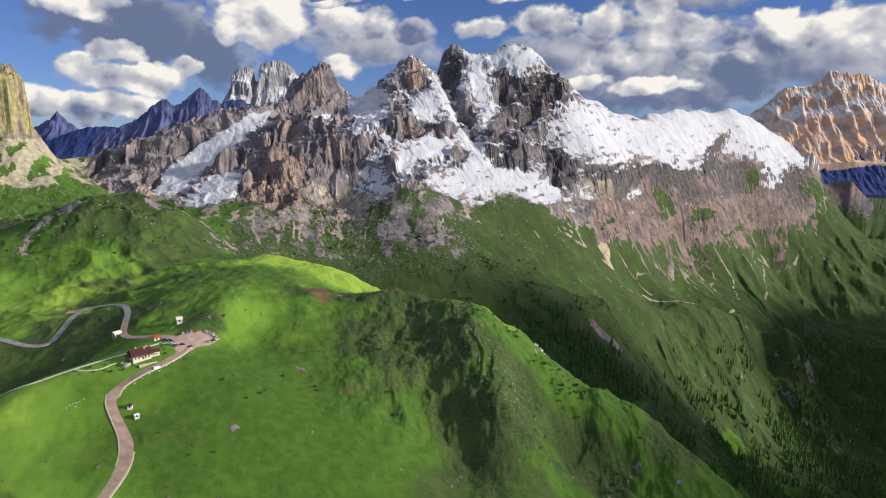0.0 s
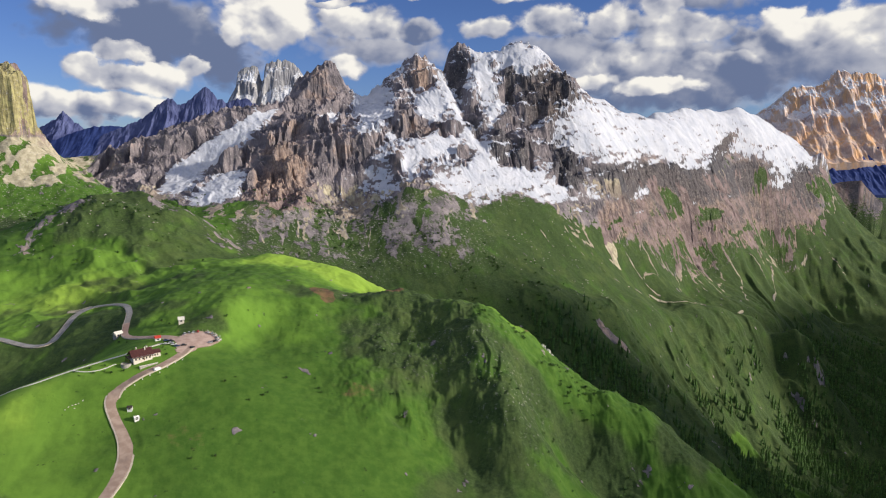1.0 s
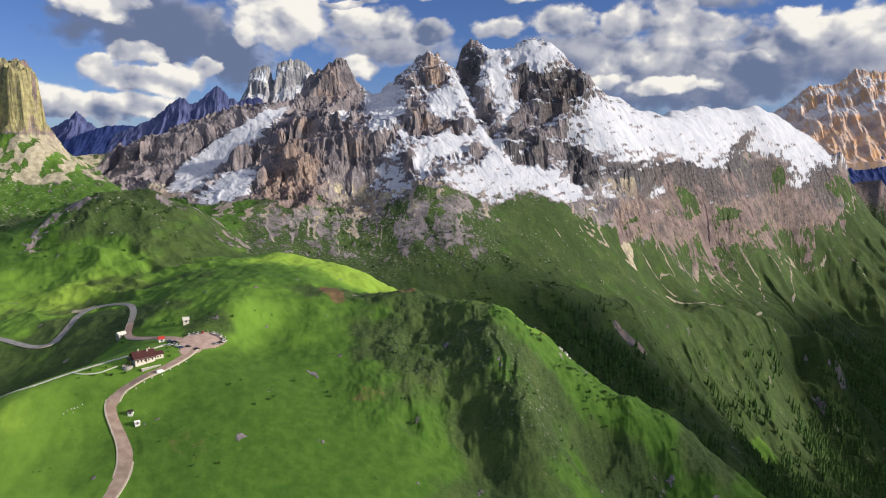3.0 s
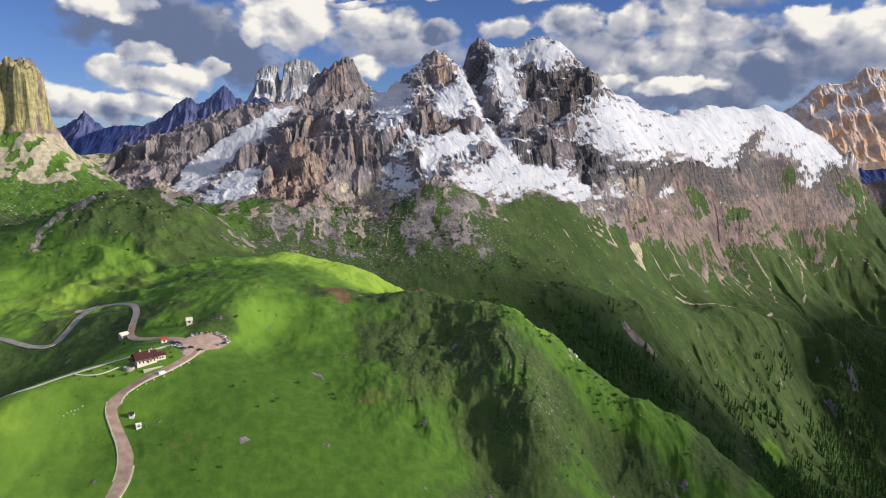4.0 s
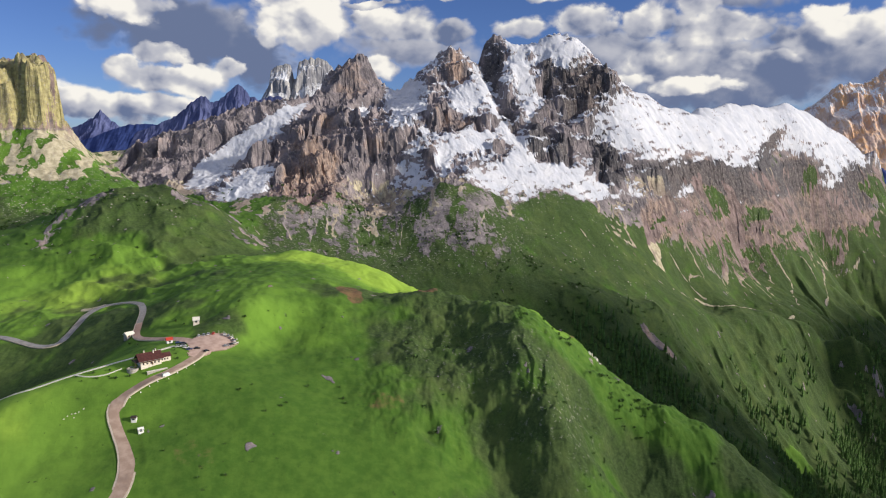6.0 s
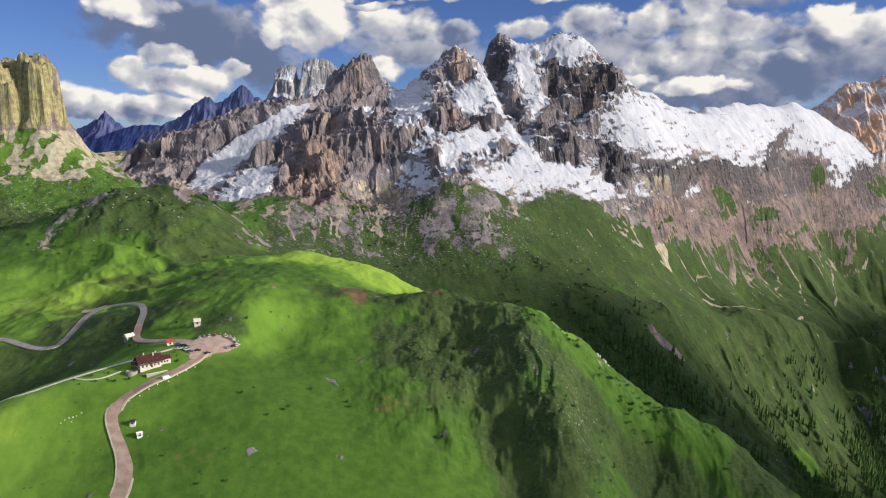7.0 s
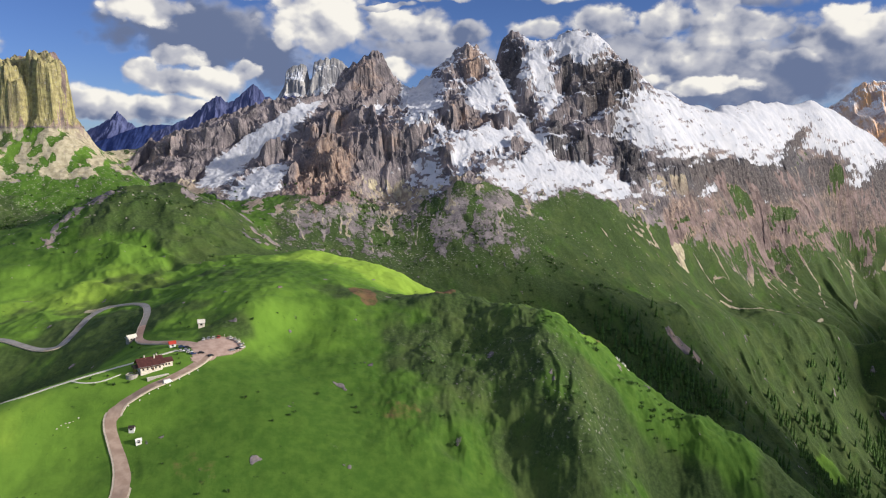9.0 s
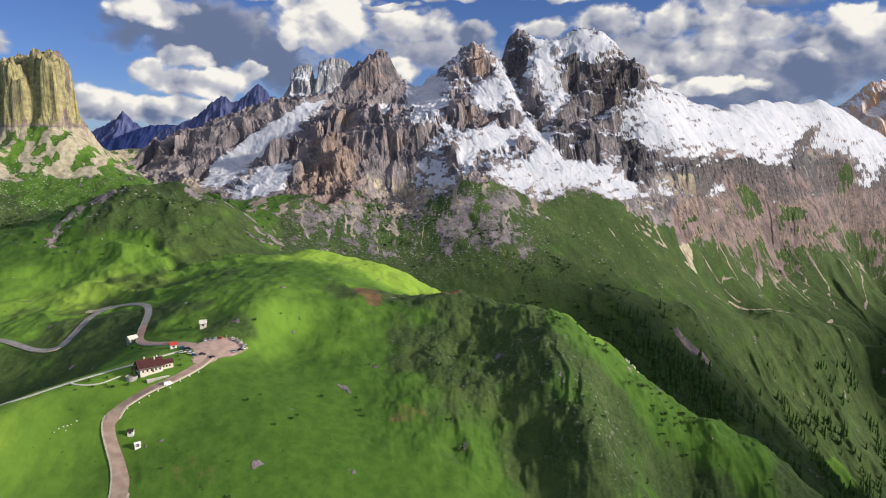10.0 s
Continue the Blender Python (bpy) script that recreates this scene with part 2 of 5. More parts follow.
CREST_FRONT = [(-205, 1370, 205), (-160, 1380, 190)]
MID_BROW = [(288, 1010, -110), (374, 1087, -137), (482, 1173, -164), (560, 1214, -177), (647, 1249, -195), (703, 1240, -217), (731, 1223, -237), (417, 1209, -145), (652, 1336, -200), (738, 1347, -230)]
FAR_SIDE = [(-700, 1400, 20), (-450, 1500, 20), (-150, 1650, 60), (150, 1750, 80), (450, 1850, 60), (800, 2250, 60), (1200, 2500, 0), (0, 2300, -60), (-900, 1900, -60), (1900, 2500, -200),
            (0, 0, -110), (-350, 60, -60), (350, 60, -300), (0, -700, -150), (-900, 300, 0), (-1200, 900, 60), (1400, 1200, -350), (1500, 400, -300), (2300, 2000, -200)]

_anchors = np.array(LOWER_MEADOW + PASS_TERRACE + ROAD_HOLLOW + RIDGE_CREST + RIDGE_FACE + SPURS + BEHIND_RIDGE + LEFT_HILL + MID_HILL + VALLEY + APRON
                    + MASSIF_FOOT + MASSIF_FACE + CREST_WEST + CREST_EAST + CREST_FRONT + MID_BROW + FAR_SIDE, float)


def _kernel(dx, dy):
    return np.sqrt(dx * dx + dy * dy + 18.0**2)


def _weights():
    a = _anchors
    n = len(a)
    k = _kernel(a[:, None, 0] - a[None, :, 0], a[:, None, 1] - a[None, :, 1]) - 0.15 * 18.0 * np.eye(n)
    m = np.zeros((n + 1, n + 1))
    m[:n, :n], m[n, :n], m[:n, n] = k, 1, 1
    return np.linalg.solve(m, np.r_[a[:, 2], 0])


_w = _weights()


def lie(x, y):
    """The smooth lie of the land through the crest and valley lines."""
    shape = np.shape(x)
    x, y = np.ravel(np.asarray(x, float)), np.ravel(np.asarray(y, float))
    out = np.full(len(x), _w[-1])
    for (ax, ay, _), w in zip(_anchors, _w):
        out += w * _kernel(x - ax, y - ay)
    far = step(np.hypot(x - 100, y - 900), 2000, 3000)
    out = out * (1 - far) - 160 * far
    return np.clip(out, -480, 420).reshape(shape)


def along(line, x, y):
    """Distance to a plan line of (x, y, ...) and the fraction of its length at the nearest place, with the values interpolated there."""
    line = np.asarray(line, float)
    best, vals = np.full(np.shape(x), 1e9), np.zeros((*np.shape(x), line.shape[1]))
    for a, b in zip(line[:-1], line[1:]):
        d = b[:2] - a[:2]
        t = np.clip(((x - a[0]) * d[0] + (y - a[1]) * d[1]) / max(d @ d, 1e-9), 0, 1)
        dist = np.hypot(x - a[0] - t * d[0], y - a[1] - t * d[1])
        near = dist < best
        best = np.where(near, dist, best)
        vals[near] = (a + t[..., None] * (b - a))[near]
    return best, vals


def flowing(line, pace=3.0):
    """The plan line as a smooth curve with points every few metres."""
    p = np.asarray(line, float)
    p = np.vstack([2 * p[0] - p[1], p, 2 * p[-1] - p[-2]])
    out = []
    for a, b, c, d in zip(p[:-3], p[1:-2], p[2:-1], p[3:]):
        for t in np.linspace(0, 1, max(2, int(np.linalg.norm((c - b)[:2]) / pace)), endpoint=False):
            out.append(0.5 * (2 * b + (c - a) * t + (2 * a - 5 * b + 4 * c - d) * t**2 + (3 * b - a - 3 * c + d) * t**3))
    return np.array(out + [p[-2]])


# the pass road comes up from the lower bends, passes the hotel and loops away behind it
ROAD_UP = [(-161, 325), (-157, 347), (-157.7, 359), (-161.6, 370), (-167, 379.5), (-174, 389), (-179, 396), (-181.5, 401.5), (-181, 408), (-176.8, 413.5), (-171, 420), (-164.5, 426.5), (-159, 436), (-155.8, 447), (-155, 458)]
ROAD_OVER = [(-158, 463), (-167, 468), (-180, 474), (-197, 484), (-211, 496), (-217.5, 514), (-223.6, 534), (-236, 557), (-253, 575), (-267.5, 582.5), (-277, 582), (-281, 574.5), (-280.8, 561), (-277, 543.5), (-275.6, 527), (-280, 518.6), (-292, 519), (-308, 525), (-327, 533), (-370, 548)]
FOOTPATH = [(-290, 398), (-244.5, 406), (-232, 408.5), (-221, 417), (-209, 424.5), (-196.6, 433), (-188, 438.5), (-180, 447), (-172, 458)]
SIDE_PATH = [(-214, 421), (-206, 418.5), (-197, 420), (-189, 426)]
CAR_PARK = [(-166, 466), (-163, 474), (-152, 479), (-143, 478.5), (-138, 474), (-142, 466), (-148, 459), (-152, 448), (-158.5, 447)]
TRAIL = [(425, 1219), (466, 1208), (525, 1226), (590, 1280), (659, 1339)]


def in_plan(poly, x, y):
    """Whether each place lies inside the plan outline."""
    inside = np.zeros(np.shape(x), bool)
    for (ax, ay), (bx, by) in zip(poly, poly[1:] + poly[:1]):
        inside ^= ((ay > y) != (by > y)) & (x < (bx - ax) * (y - ay) / (by - ay + 1e-12) + ax)
    return inside


def graded(x, y):
    """1 on the roads, paths and building ground, fading to 0 beside them."""
    out = np.zeros(np.shape(x))
    box = (x > -400) & (x < -110) & (y > 310) & (y < 610)
    if not box.any():
        return out
    bx, by = x[box], y[box]
    g = np.zeros(len(bx))
    for line, half in ((ROAD_UP, 4.5), (ROAD_OVER, 4.0), (FOOTPATH, 1.8), (SIDE_PATH, 1.2), (CAR_PARK + CAR_PARK[:1], 4.0)):
        g = np.maximum(g, step(half + 4.5 - along(flowing(line, 5.0), bx, by)[0], 0, 4.5))
    g = np.maximum(g, in_plan(CAR_PARK, bx, by) * 1.0)
    g = np.maximum(g, step(22 - np.hypot(bx + 173, by - 434), 0, 8))
    out[box] = g
    return out


def foot_line(x):
    return np.interp(x, [-700, -545, -480, -300, -150, -60, 60, 200, 350, 500, 650, 800, 1000, 1300, 1700], [1110, 1110, 1060, 985, 985, 1030, 1085, 1165, 1225, 1320, 1460, 1600, 1830, 2080, 2300])


def massif_mask(x, y):
    """1 where the limestone massif stands, 0 on the pastures below it."""
    foot = foot_line(x)
    return step(y + 22 * fbm(x / 60, y / 60, 3, 5) - foot, -25, 45) * step(x, -570, -530)

def plug(x, y, base, cx, cy, rx, ry, top, lean, seed, soft=0.35):
    """A rock tower with fluted walls: an uneven ellipse in plan that rises steeply to a sloping top."""
    near = (np.abs(x - cx) < 2 * rx) & (np.abs(y - cy) < 2 * ry)
    out = np.array(base, float)
    if not near.any():
        return out
    x, y, base = x[near], y[near], base[near]
    a = np.arctan2((y - cy) / ry, (x - cx) / rx)
    r = np.hypot((x - cx) / rx, (y - cy) / ry)
    r = r * (1 + 0.16 * gnoise(np.cos(a) * 2.2 + seed, np.sin(a) * 2.2, seed)) + 0.10 * fbm(x / 12, y / 12, 4, seed + 2)
    wall = step(1.15 - r, 0.0, soft)
    wall = 0.55 * wall + 0.45 * step(1.02 - r, 0.0, soft * 0.5)
    crown = top + lean * (x - cx) + 9 * fbm(x / 15, y / 15, 4, seed + 5) - 18 * np.clip(r, 0, 1.2) ** 2
    out[near] = np.where(crown > base, base + (crown - base) * wall, base)
    return out


def contour_run(x, y):
    """A coordinate that runs along the bow of the massif, and one up its slope."""
    n = np.hypot(x + 50, y + 250)
    return np.arctan2(x + 50, y + 250) * 1600 + 0.06 * n, n


CRESTS = CREST_WEST + CREST_EAST

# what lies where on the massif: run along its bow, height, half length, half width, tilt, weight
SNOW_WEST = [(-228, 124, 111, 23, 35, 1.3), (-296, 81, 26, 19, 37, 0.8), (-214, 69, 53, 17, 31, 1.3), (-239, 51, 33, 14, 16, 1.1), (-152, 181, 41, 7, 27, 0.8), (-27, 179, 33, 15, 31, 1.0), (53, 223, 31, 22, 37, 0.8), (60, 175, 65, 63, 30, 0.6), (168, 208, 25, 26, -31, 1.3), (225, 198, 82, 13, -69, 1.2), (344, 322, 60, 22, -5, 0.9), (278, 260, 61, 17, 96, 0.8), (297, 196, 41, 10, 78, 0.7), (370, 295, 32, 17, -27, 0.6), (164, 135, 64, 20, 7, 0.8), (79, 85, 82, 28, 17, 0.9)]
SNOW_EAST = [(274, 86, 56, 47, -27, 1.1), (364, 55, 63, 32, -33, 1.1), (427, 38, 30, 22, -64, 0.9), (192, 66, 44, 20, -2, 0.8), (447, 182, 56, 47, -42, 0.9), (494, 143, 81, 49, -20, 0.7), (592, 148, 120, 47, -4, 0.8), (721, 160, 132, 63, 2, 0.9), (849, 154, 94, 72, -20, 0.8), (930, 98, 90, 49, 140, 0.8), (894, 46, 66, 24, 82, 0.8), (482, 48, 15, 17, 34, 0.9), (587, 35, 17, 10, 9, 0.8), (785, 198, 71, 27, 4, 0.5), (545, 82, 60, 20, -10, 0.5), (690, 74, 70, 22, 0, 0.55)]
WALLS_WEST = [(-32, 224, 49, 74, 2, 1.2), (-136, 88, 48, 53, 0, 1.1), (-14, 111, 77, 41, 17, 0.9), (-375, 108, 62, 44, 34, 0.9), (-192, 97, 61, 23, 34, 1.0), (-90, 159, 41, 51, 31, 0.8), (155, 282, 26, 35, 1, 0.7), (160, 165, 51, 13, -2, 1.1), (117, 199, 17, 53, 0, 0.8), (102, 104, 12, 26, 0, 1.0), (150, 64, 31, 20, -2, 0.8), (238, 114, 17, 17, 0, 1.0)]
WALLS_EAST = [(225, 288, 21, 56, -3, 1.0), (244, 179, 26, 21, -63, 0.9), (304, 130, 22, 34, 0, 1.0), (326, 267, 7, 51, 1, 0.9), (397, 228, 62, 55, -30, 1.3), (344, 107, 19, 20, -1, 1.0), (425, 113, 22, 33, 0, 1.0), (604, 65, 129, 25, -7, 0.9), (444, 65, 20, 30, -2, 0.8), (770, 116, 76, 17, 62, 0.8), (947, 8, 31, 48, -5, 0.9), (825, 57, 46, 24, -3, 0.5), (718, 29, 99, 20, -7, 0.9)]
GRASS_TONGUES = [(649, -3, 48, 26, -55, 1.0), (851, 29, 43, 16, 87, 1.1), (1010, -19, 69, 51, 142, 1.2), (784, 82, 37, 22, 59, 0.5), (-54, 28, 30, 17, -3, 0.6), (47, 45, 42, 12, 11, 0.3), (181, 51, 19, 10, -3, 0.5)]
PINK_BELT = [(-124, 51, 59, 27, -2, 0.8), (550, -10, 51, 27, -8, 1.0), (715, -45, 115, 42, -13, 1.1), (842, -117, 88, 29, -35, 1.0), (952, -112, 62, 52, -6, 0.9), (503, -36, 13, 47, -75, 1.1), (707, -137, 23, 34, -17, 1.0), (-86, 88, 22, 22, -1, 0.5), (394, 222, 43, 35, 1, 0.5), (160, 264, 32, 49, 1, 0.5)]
# stone runnels and debris tracks below the walls
GULLIES = [[(-124, 1111), (-123, 1015), (-124, 978), (-128, 905)], [(-158, 1103), (-130, 1050)], [(-195, 983), (-183, 957), (-178, 917)], [(-172, 979), (-161, 944)], [(-218, 945), (-203, 907)], [(-102, 1017), (-106, 948)], [(-64, 1000), (-69, 960)],
           [(-267, 932), (-246, 909), (-214, 826)], [(69, 1076), (40, 1013), (32, 994), (37, 977)], [(186, 1130), (205, 1106), (238, 1091)], [(247, 1179), (259, 1136), (297, 1126), (354, 1142), (425, 1219)]]
FAN_TRACKS = [[(464, 1341), (484, 1342), (494, 1326)], [(593, 1480), (614, 1436), (643, 1379)], [(699, 1538), (720, 1496), (696, 1392)], [(775, 1599), (797, 1569), (807, 1533)], [(960, 1800), (869, 1627), (811, 1503)], [(1154, 1933), (1105, 1897), (1060, 1868)], [(1198, 1938), (1204, 1901), (1227, 1876)], [(387, 1253), (415, 1239), (442, 1225)]]


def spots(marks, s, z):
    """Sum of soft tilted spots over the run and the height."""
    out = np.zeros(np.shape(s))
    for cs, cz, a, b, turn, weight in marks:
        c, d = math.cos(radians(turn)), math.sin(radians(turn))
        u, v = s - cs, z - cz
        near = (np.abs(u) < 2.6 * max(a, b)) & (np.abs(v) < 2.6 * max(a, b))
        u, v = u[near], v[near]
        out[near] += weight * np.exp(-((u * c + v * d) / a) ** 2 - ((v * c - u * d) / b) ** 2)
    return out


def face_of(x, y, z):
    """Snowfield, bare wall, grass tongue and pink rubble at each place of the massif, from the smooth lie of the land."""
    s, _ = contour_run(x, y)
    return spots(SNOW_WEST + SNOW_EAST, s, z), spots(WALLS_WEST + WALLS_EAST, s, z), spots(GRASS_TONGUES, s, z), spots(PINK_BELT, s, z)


_line = np.array(sorted(CRESTS), float)


BROW_LINE = [(54, 936), (129, 930), (200, 945), (288, 1010), (374, 1087), (482, 1173), (560, 1214), (647, 1249), (731, 1250)]


def massif_height(x, y, z):
    """The limestone walls: buttresses and gullies down the slope, broken ledges across it."""
    wx, wy = x + 22 * fbm(x / 60, y / 60, 4, 21), y + 22 * fbm(x / 60, y / 60, 4, 31)
    s, n = contour_run(wx, wy)
    crest, _ = along(CRESTS, x, y)
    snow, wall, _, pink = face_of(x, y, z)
    ramps = step(-x, 100, 190)
    even = step(snow - 0.8 * wall * (1 - 0.9 * ramps * np.clip(1.5 * snow, 0, 1)), 0.15, 0.75)
    keep = (0.15 + 0.85 * step(crest, 4, 50)) * (1 - 0.82 * even) * (0.75 + 0.5 * np.clip(wall, 0, 1))
    east = step(x, 330, 460)
    body = 26 * (ridged(s / 92, n / 200, 4, 41) - 0.45) * keep + 11 * (ridged(s / 34, n / 90, 4, 51) - 0.42) * keep + 4 * (ridged(s / 12, n / 40, 3, 55) - 0.42) * keep + 9 * fbm(s / 34, (z + 0.4 * s) / 30, 5, 53, 0.6) * keep
    body = body * (0.4 + 0.6 * step(z, 10, 110)) * (1 - 0.5 * east * step(z, 60, 110)) * (1 - 0.3 * east)
    zr = z + body + east * 3 * fbm(wx / 42, wy / 42, 4, 57) + 8 * pink * east * (ridged(s / 24, n / 400, 3, 58) - 0.5)
    for ledge, dip, seed, share in ((70.0, 0.42, 61, 0.55), (24.0, 0.1, 66, 0.35)):
        tilt = zr - dip * x + 26 * fbm(x / 110, y / 110, 3, seed)
        f = tilt / ledge - np.floor(tilt / ledge)
        part = share * step(fbm(x / 70, y / 70, 2, seed + 9) + 0.4 * wall, -0.45, 0.35) * step(z, 30, 110) * (1 - 0.8 * east) * np.clip(keep, 0, 1)
        zr = zr + part * ledge * (step(f, 0.32, 0.78) - f)
    zr = zr + (3.2 * fbm(wx / 13, wy / 26, 4, 71) + 1.3 * fbm(x / 4, y / 6, 2, 81)) * (1 - 0.4 * east) * (0.22 + 0.78 * np.clip(keep, 0, 1))
    # the couloir between the two summits, and the steep far side behind the crest
    cut, _ = along([(56, 1500), (70, 1440), (88, 1380), (112, 1310)], x, y)
    zr = zr - 15 * np.exp(-(cut / 13) ** 2)
    back = y - np.interp(x, _line[:, 0], _line[:, 1])
    jag = 11 * (ridged(x / 17, y / 34, 4, 78) - 0.52) * step(430 - x, 0, 90)
    zr = zr + jag * step(26 - crest, 0, 20)
    top = np.interp(x, _line[:, 0], _line[:, 2]) + 3 + jag - 0.9 * back
    zr = np.where((back > 0) & (x > -540), np.minimum(zr, np.maximum(top, -140)), zr)
    return zr


def terrain(x, y, z=None):
    """Height of the land with its rock walls, gullies, ledges and hummocks."""
    if z is None:
        z = lie(x, y)
    m = massif_mask(x, y)
    zr = np.array(z, float)
    up = m > 0
    if up.any():
        zr[up] = massif_height(x[up], y[up], z[up])
    wx, wy = x + 22 * fbm(x / 60, y / 60, 4, 21), y + 22 * fbm(x / 60, y / 60, 4, 31)
    # pastures: hummocks, erosion runnels down the steep flanks
    steep = step(-z, 60, 200)
    mown = step(-x, -60, 60) * step(520 - y, 0, 80)
    zg = z + (1 - 0.6 * mown) * (2.6 * fbm(x / 48, y / 48, 4, 101) + 0.5 * fbm(x / 9, y / 9, 3, 111))
    steep = np.maximum(steep, 0.5 * step(y, 840, 930) * step(-z, 5, 90)) * (1 - 0.75 * step(y - np.interp(x, [54, 200, 374, 560, 731], [936, 945, 1087, 1214, 1250]), -30, 30) * step(760 - x, 0, 60))
    zg = zg + steep * 26 * (ridged((wx + 0.9 * wy) / 105, (wy - wx) / 330, 4, 121) - 0.5)
    # the grassy bench under the massif breaks off along a brow
    way, _ = along(BROW_LINE, x, y)
    before = np.where(y < np.interp(x, [p[0] for p in BROW_LINE], [p[1] for p in BROW_LINE]), way, 0.0)
    zg = zg + (8 * np.exp(-(way / 26) ** 2) - 7 * step(before, 8, 60) * step(150 - before, 0, 90)) * step(x, 20, 90) * step(660 - x, 0, 120)
    face = step(x, -90, 0) * step(y, 380, 440) * step(660 - y, 0, 60)
    zg = zg + face * 2.6 * fbm(x / 17, y / 22, 4, 137)
    zg = zg + face * 8 * (ridged(wx / 66, wy / 150, 4, 131) - 0.55)
    hill = step(165 - np.hypot(x + 340, y - 800), 0, 90)
    zg = zg + hill * 9 * (ridged(x / 46, y / 46, 5, 141) - 0.5)
    hollow = step(130 - np.hypot(x + 270, y - 640), 0, 80)
    zg = zg + hollow * 7 * (ridged((x + y) / 60, (x - y) / 160, 3, 145) - 0.5)
    level = graded(x, y)
    zg = zg * (1 - level) + z * level
    z = zg * (1 - m) + zr * m
    # the rock tower over the pass
    apron = step(280 - np.hypot(x + 640, y - 1090), 0, 160)
    z = z + apron * (1 - m) * 4 * fbm(x / 40, y / 40, 4, 151)
    z = plug(x, y, z, -650, 1098, 78, 56, 190, 0.0, 13, 0.9)
    z = plug(x, y, z, -672, 1100, 52, 44, 243, 0.03, 17, 0.35)
    z = plug(x, y, z, -616, 1086, 30, 28, 250, -0.3, 19, 0.4)
    z = plug(x, y, z, -652, 1068, 20, 20, 215, 0.1, 23, 0.5)
    # an unseen range across the valley, added to shade it; its gaps let sun through
    ridge = np.interp(y + 224, [-600, 150, 240, 385, 405, 440, 500, 560, 620, 785, 868, 890, 940, 1000, 1060, 1110, 1175, 1195, 1400, 1750, 2050], [-100, 200, 430, 430, 392, 395, 430, 470, 510, 510, 480, 120, 40, -40, -40, -110, -110, 140, 140, -20, -300])
    ridge = ridge + 10 * fbm(x / 60, y / 60, 3, 161) - 1.1 * np.abs(x - 1800)
    return np.maximum(z, ridge)


# ---- sheet of land in a fan from the middle of the flight ----
CX, CY = -3.0, 46.0


def fan():
    az = np.r_[np.linspace(-38, 38, 1050), np.linspace(38, 60, 20)[1:], np.linspace(60, 76, 90)[1:], np.linspace(76, 322, 100)[1:-1]]
    r = np.r_[np.geomspace(0.02, 290, 24)[:-1], np.linspace(290, 640, 250)[:-1], np.linspace(640, 1000, 120)[:-1], np.linspace(1000, 1640, 300)[:-1],
              np.linspace(1640, 2500, 130)[:-1], np.geomspace(2500, 4700, 12)]
    return np.radians(az), r


def land():
    az, r = fan()
    A, Rr = np.meshgrid(az, r)
    X, Y = CX + Rr * np.sin(A), CY + Rr * np.cos(A)
    base = lie(X, Y)
    Z = terrain(X, Y, base)
    n, m = len(az), len(r)
    co = np.stack([X, Y, Z], -1)
    du, dv = np.roll(co, -1, 1) - np.roll(co, 1, 1), np.gradient(co, axis=0)
    nrm = np.cross(du, dv)
    flat = np.abs(nrm[..., 2]) / (np.linalg.norm(nrm, axis=-1) + 1e-9)
    M = massif_mask(X, Y)
    P = step(108 - np.hypot((X + 645), (Y - 1090)), -8, 6) * step(Z, 138, 150)
    idx = np.arange(n * m).reshape(m, n)
    quads = np.stack([idx[:-1], idx[1:], np.roll(idx, -1, 1)[1:], np.roll(idx, -1, 1)[:-1]], -1).reshape(-1, 4)[:, ::-1]
    which = np.zeros(m * n, int)
    which[(M > 0.5).ravel()], which[(P > 0.5).ravel()] = 1, 2
    kind = which[quads[:, 0]]
    cover, tone = covers(X, Y, Z, flat, M, P, base)

    def sheet(name, q, mat, smooth, parent=None):
        used, inv = np.unique(q, return_inverse=True)
        me = bpy.data.meshes.new(name)
        me.vertices.add(len(used)), me.loops.add(q.size), me.polygons.add(len(q))
        me.vertices.foreach_set("co", co.reshape(-1, 3)[used].ravel())
        me.loops.foreach_set("vertex_index", inv.ravel().astype(np.int32))
        me.polygons.foreach_set("loop_start", np.arange(0, q.size, 4, dtype=np.int32))
        me.polygons.foreach_set("use_smooth", np.full(len(q), smooth))
        for key, cols in (("cover", cover), ("tone", tone)):
            at = me.attributes.new(key, "FLOAT_COLOR", "POINT")
            at.data.foreach_set("color", cols.reshape(-1, 4)[used].ravel())
        me.update(calc_edges=True)
        me.materials.append(MAT[mat])
        ob = new(name, me)
        ob.parent = parent
        return ob

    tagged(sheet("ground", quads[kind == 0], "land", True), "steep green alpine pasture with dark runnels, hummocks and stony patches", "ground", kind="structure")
    first = quads[:, 0]
    sn, gr, sc = (cover[..., k].ravel()[first] for k in range(3))
    sort = np.where(sn > 0.55, 1, np.where(gr > 0.5, 2, np.where(sc > 0.5, 3, 0)))
    massif = tagged(new("mountain_massif"), "grey-brown limestone massif with snowfields, gullies and pale scree", "mountain")
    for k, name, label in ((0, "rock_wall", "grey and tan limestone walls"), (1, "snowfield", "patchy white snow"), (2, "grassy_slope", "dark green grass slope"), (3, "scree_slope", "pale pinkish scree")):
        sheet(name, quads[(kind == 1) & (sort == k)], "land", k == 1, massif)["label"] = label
    tower = tagged(new("rock_tower"), "yellowish fluted limestone tower above a scree apron", "mountain")
    sheet("rock_wall", quads[kind == 2], "tower", False, tower)


def blot(X, Y, x, y, rx, ry, turn=0.0):
    """A soft round or long spot in plan."""
    c, s = math.cos(radians(turn)), math.sin(radians(turn))
    a, b = ((X - x) * c + (Y - y) * s) / rx, ((Y - y) * c - (X - x) * s) / ry
    return np.exp(-(a * a + b * b))


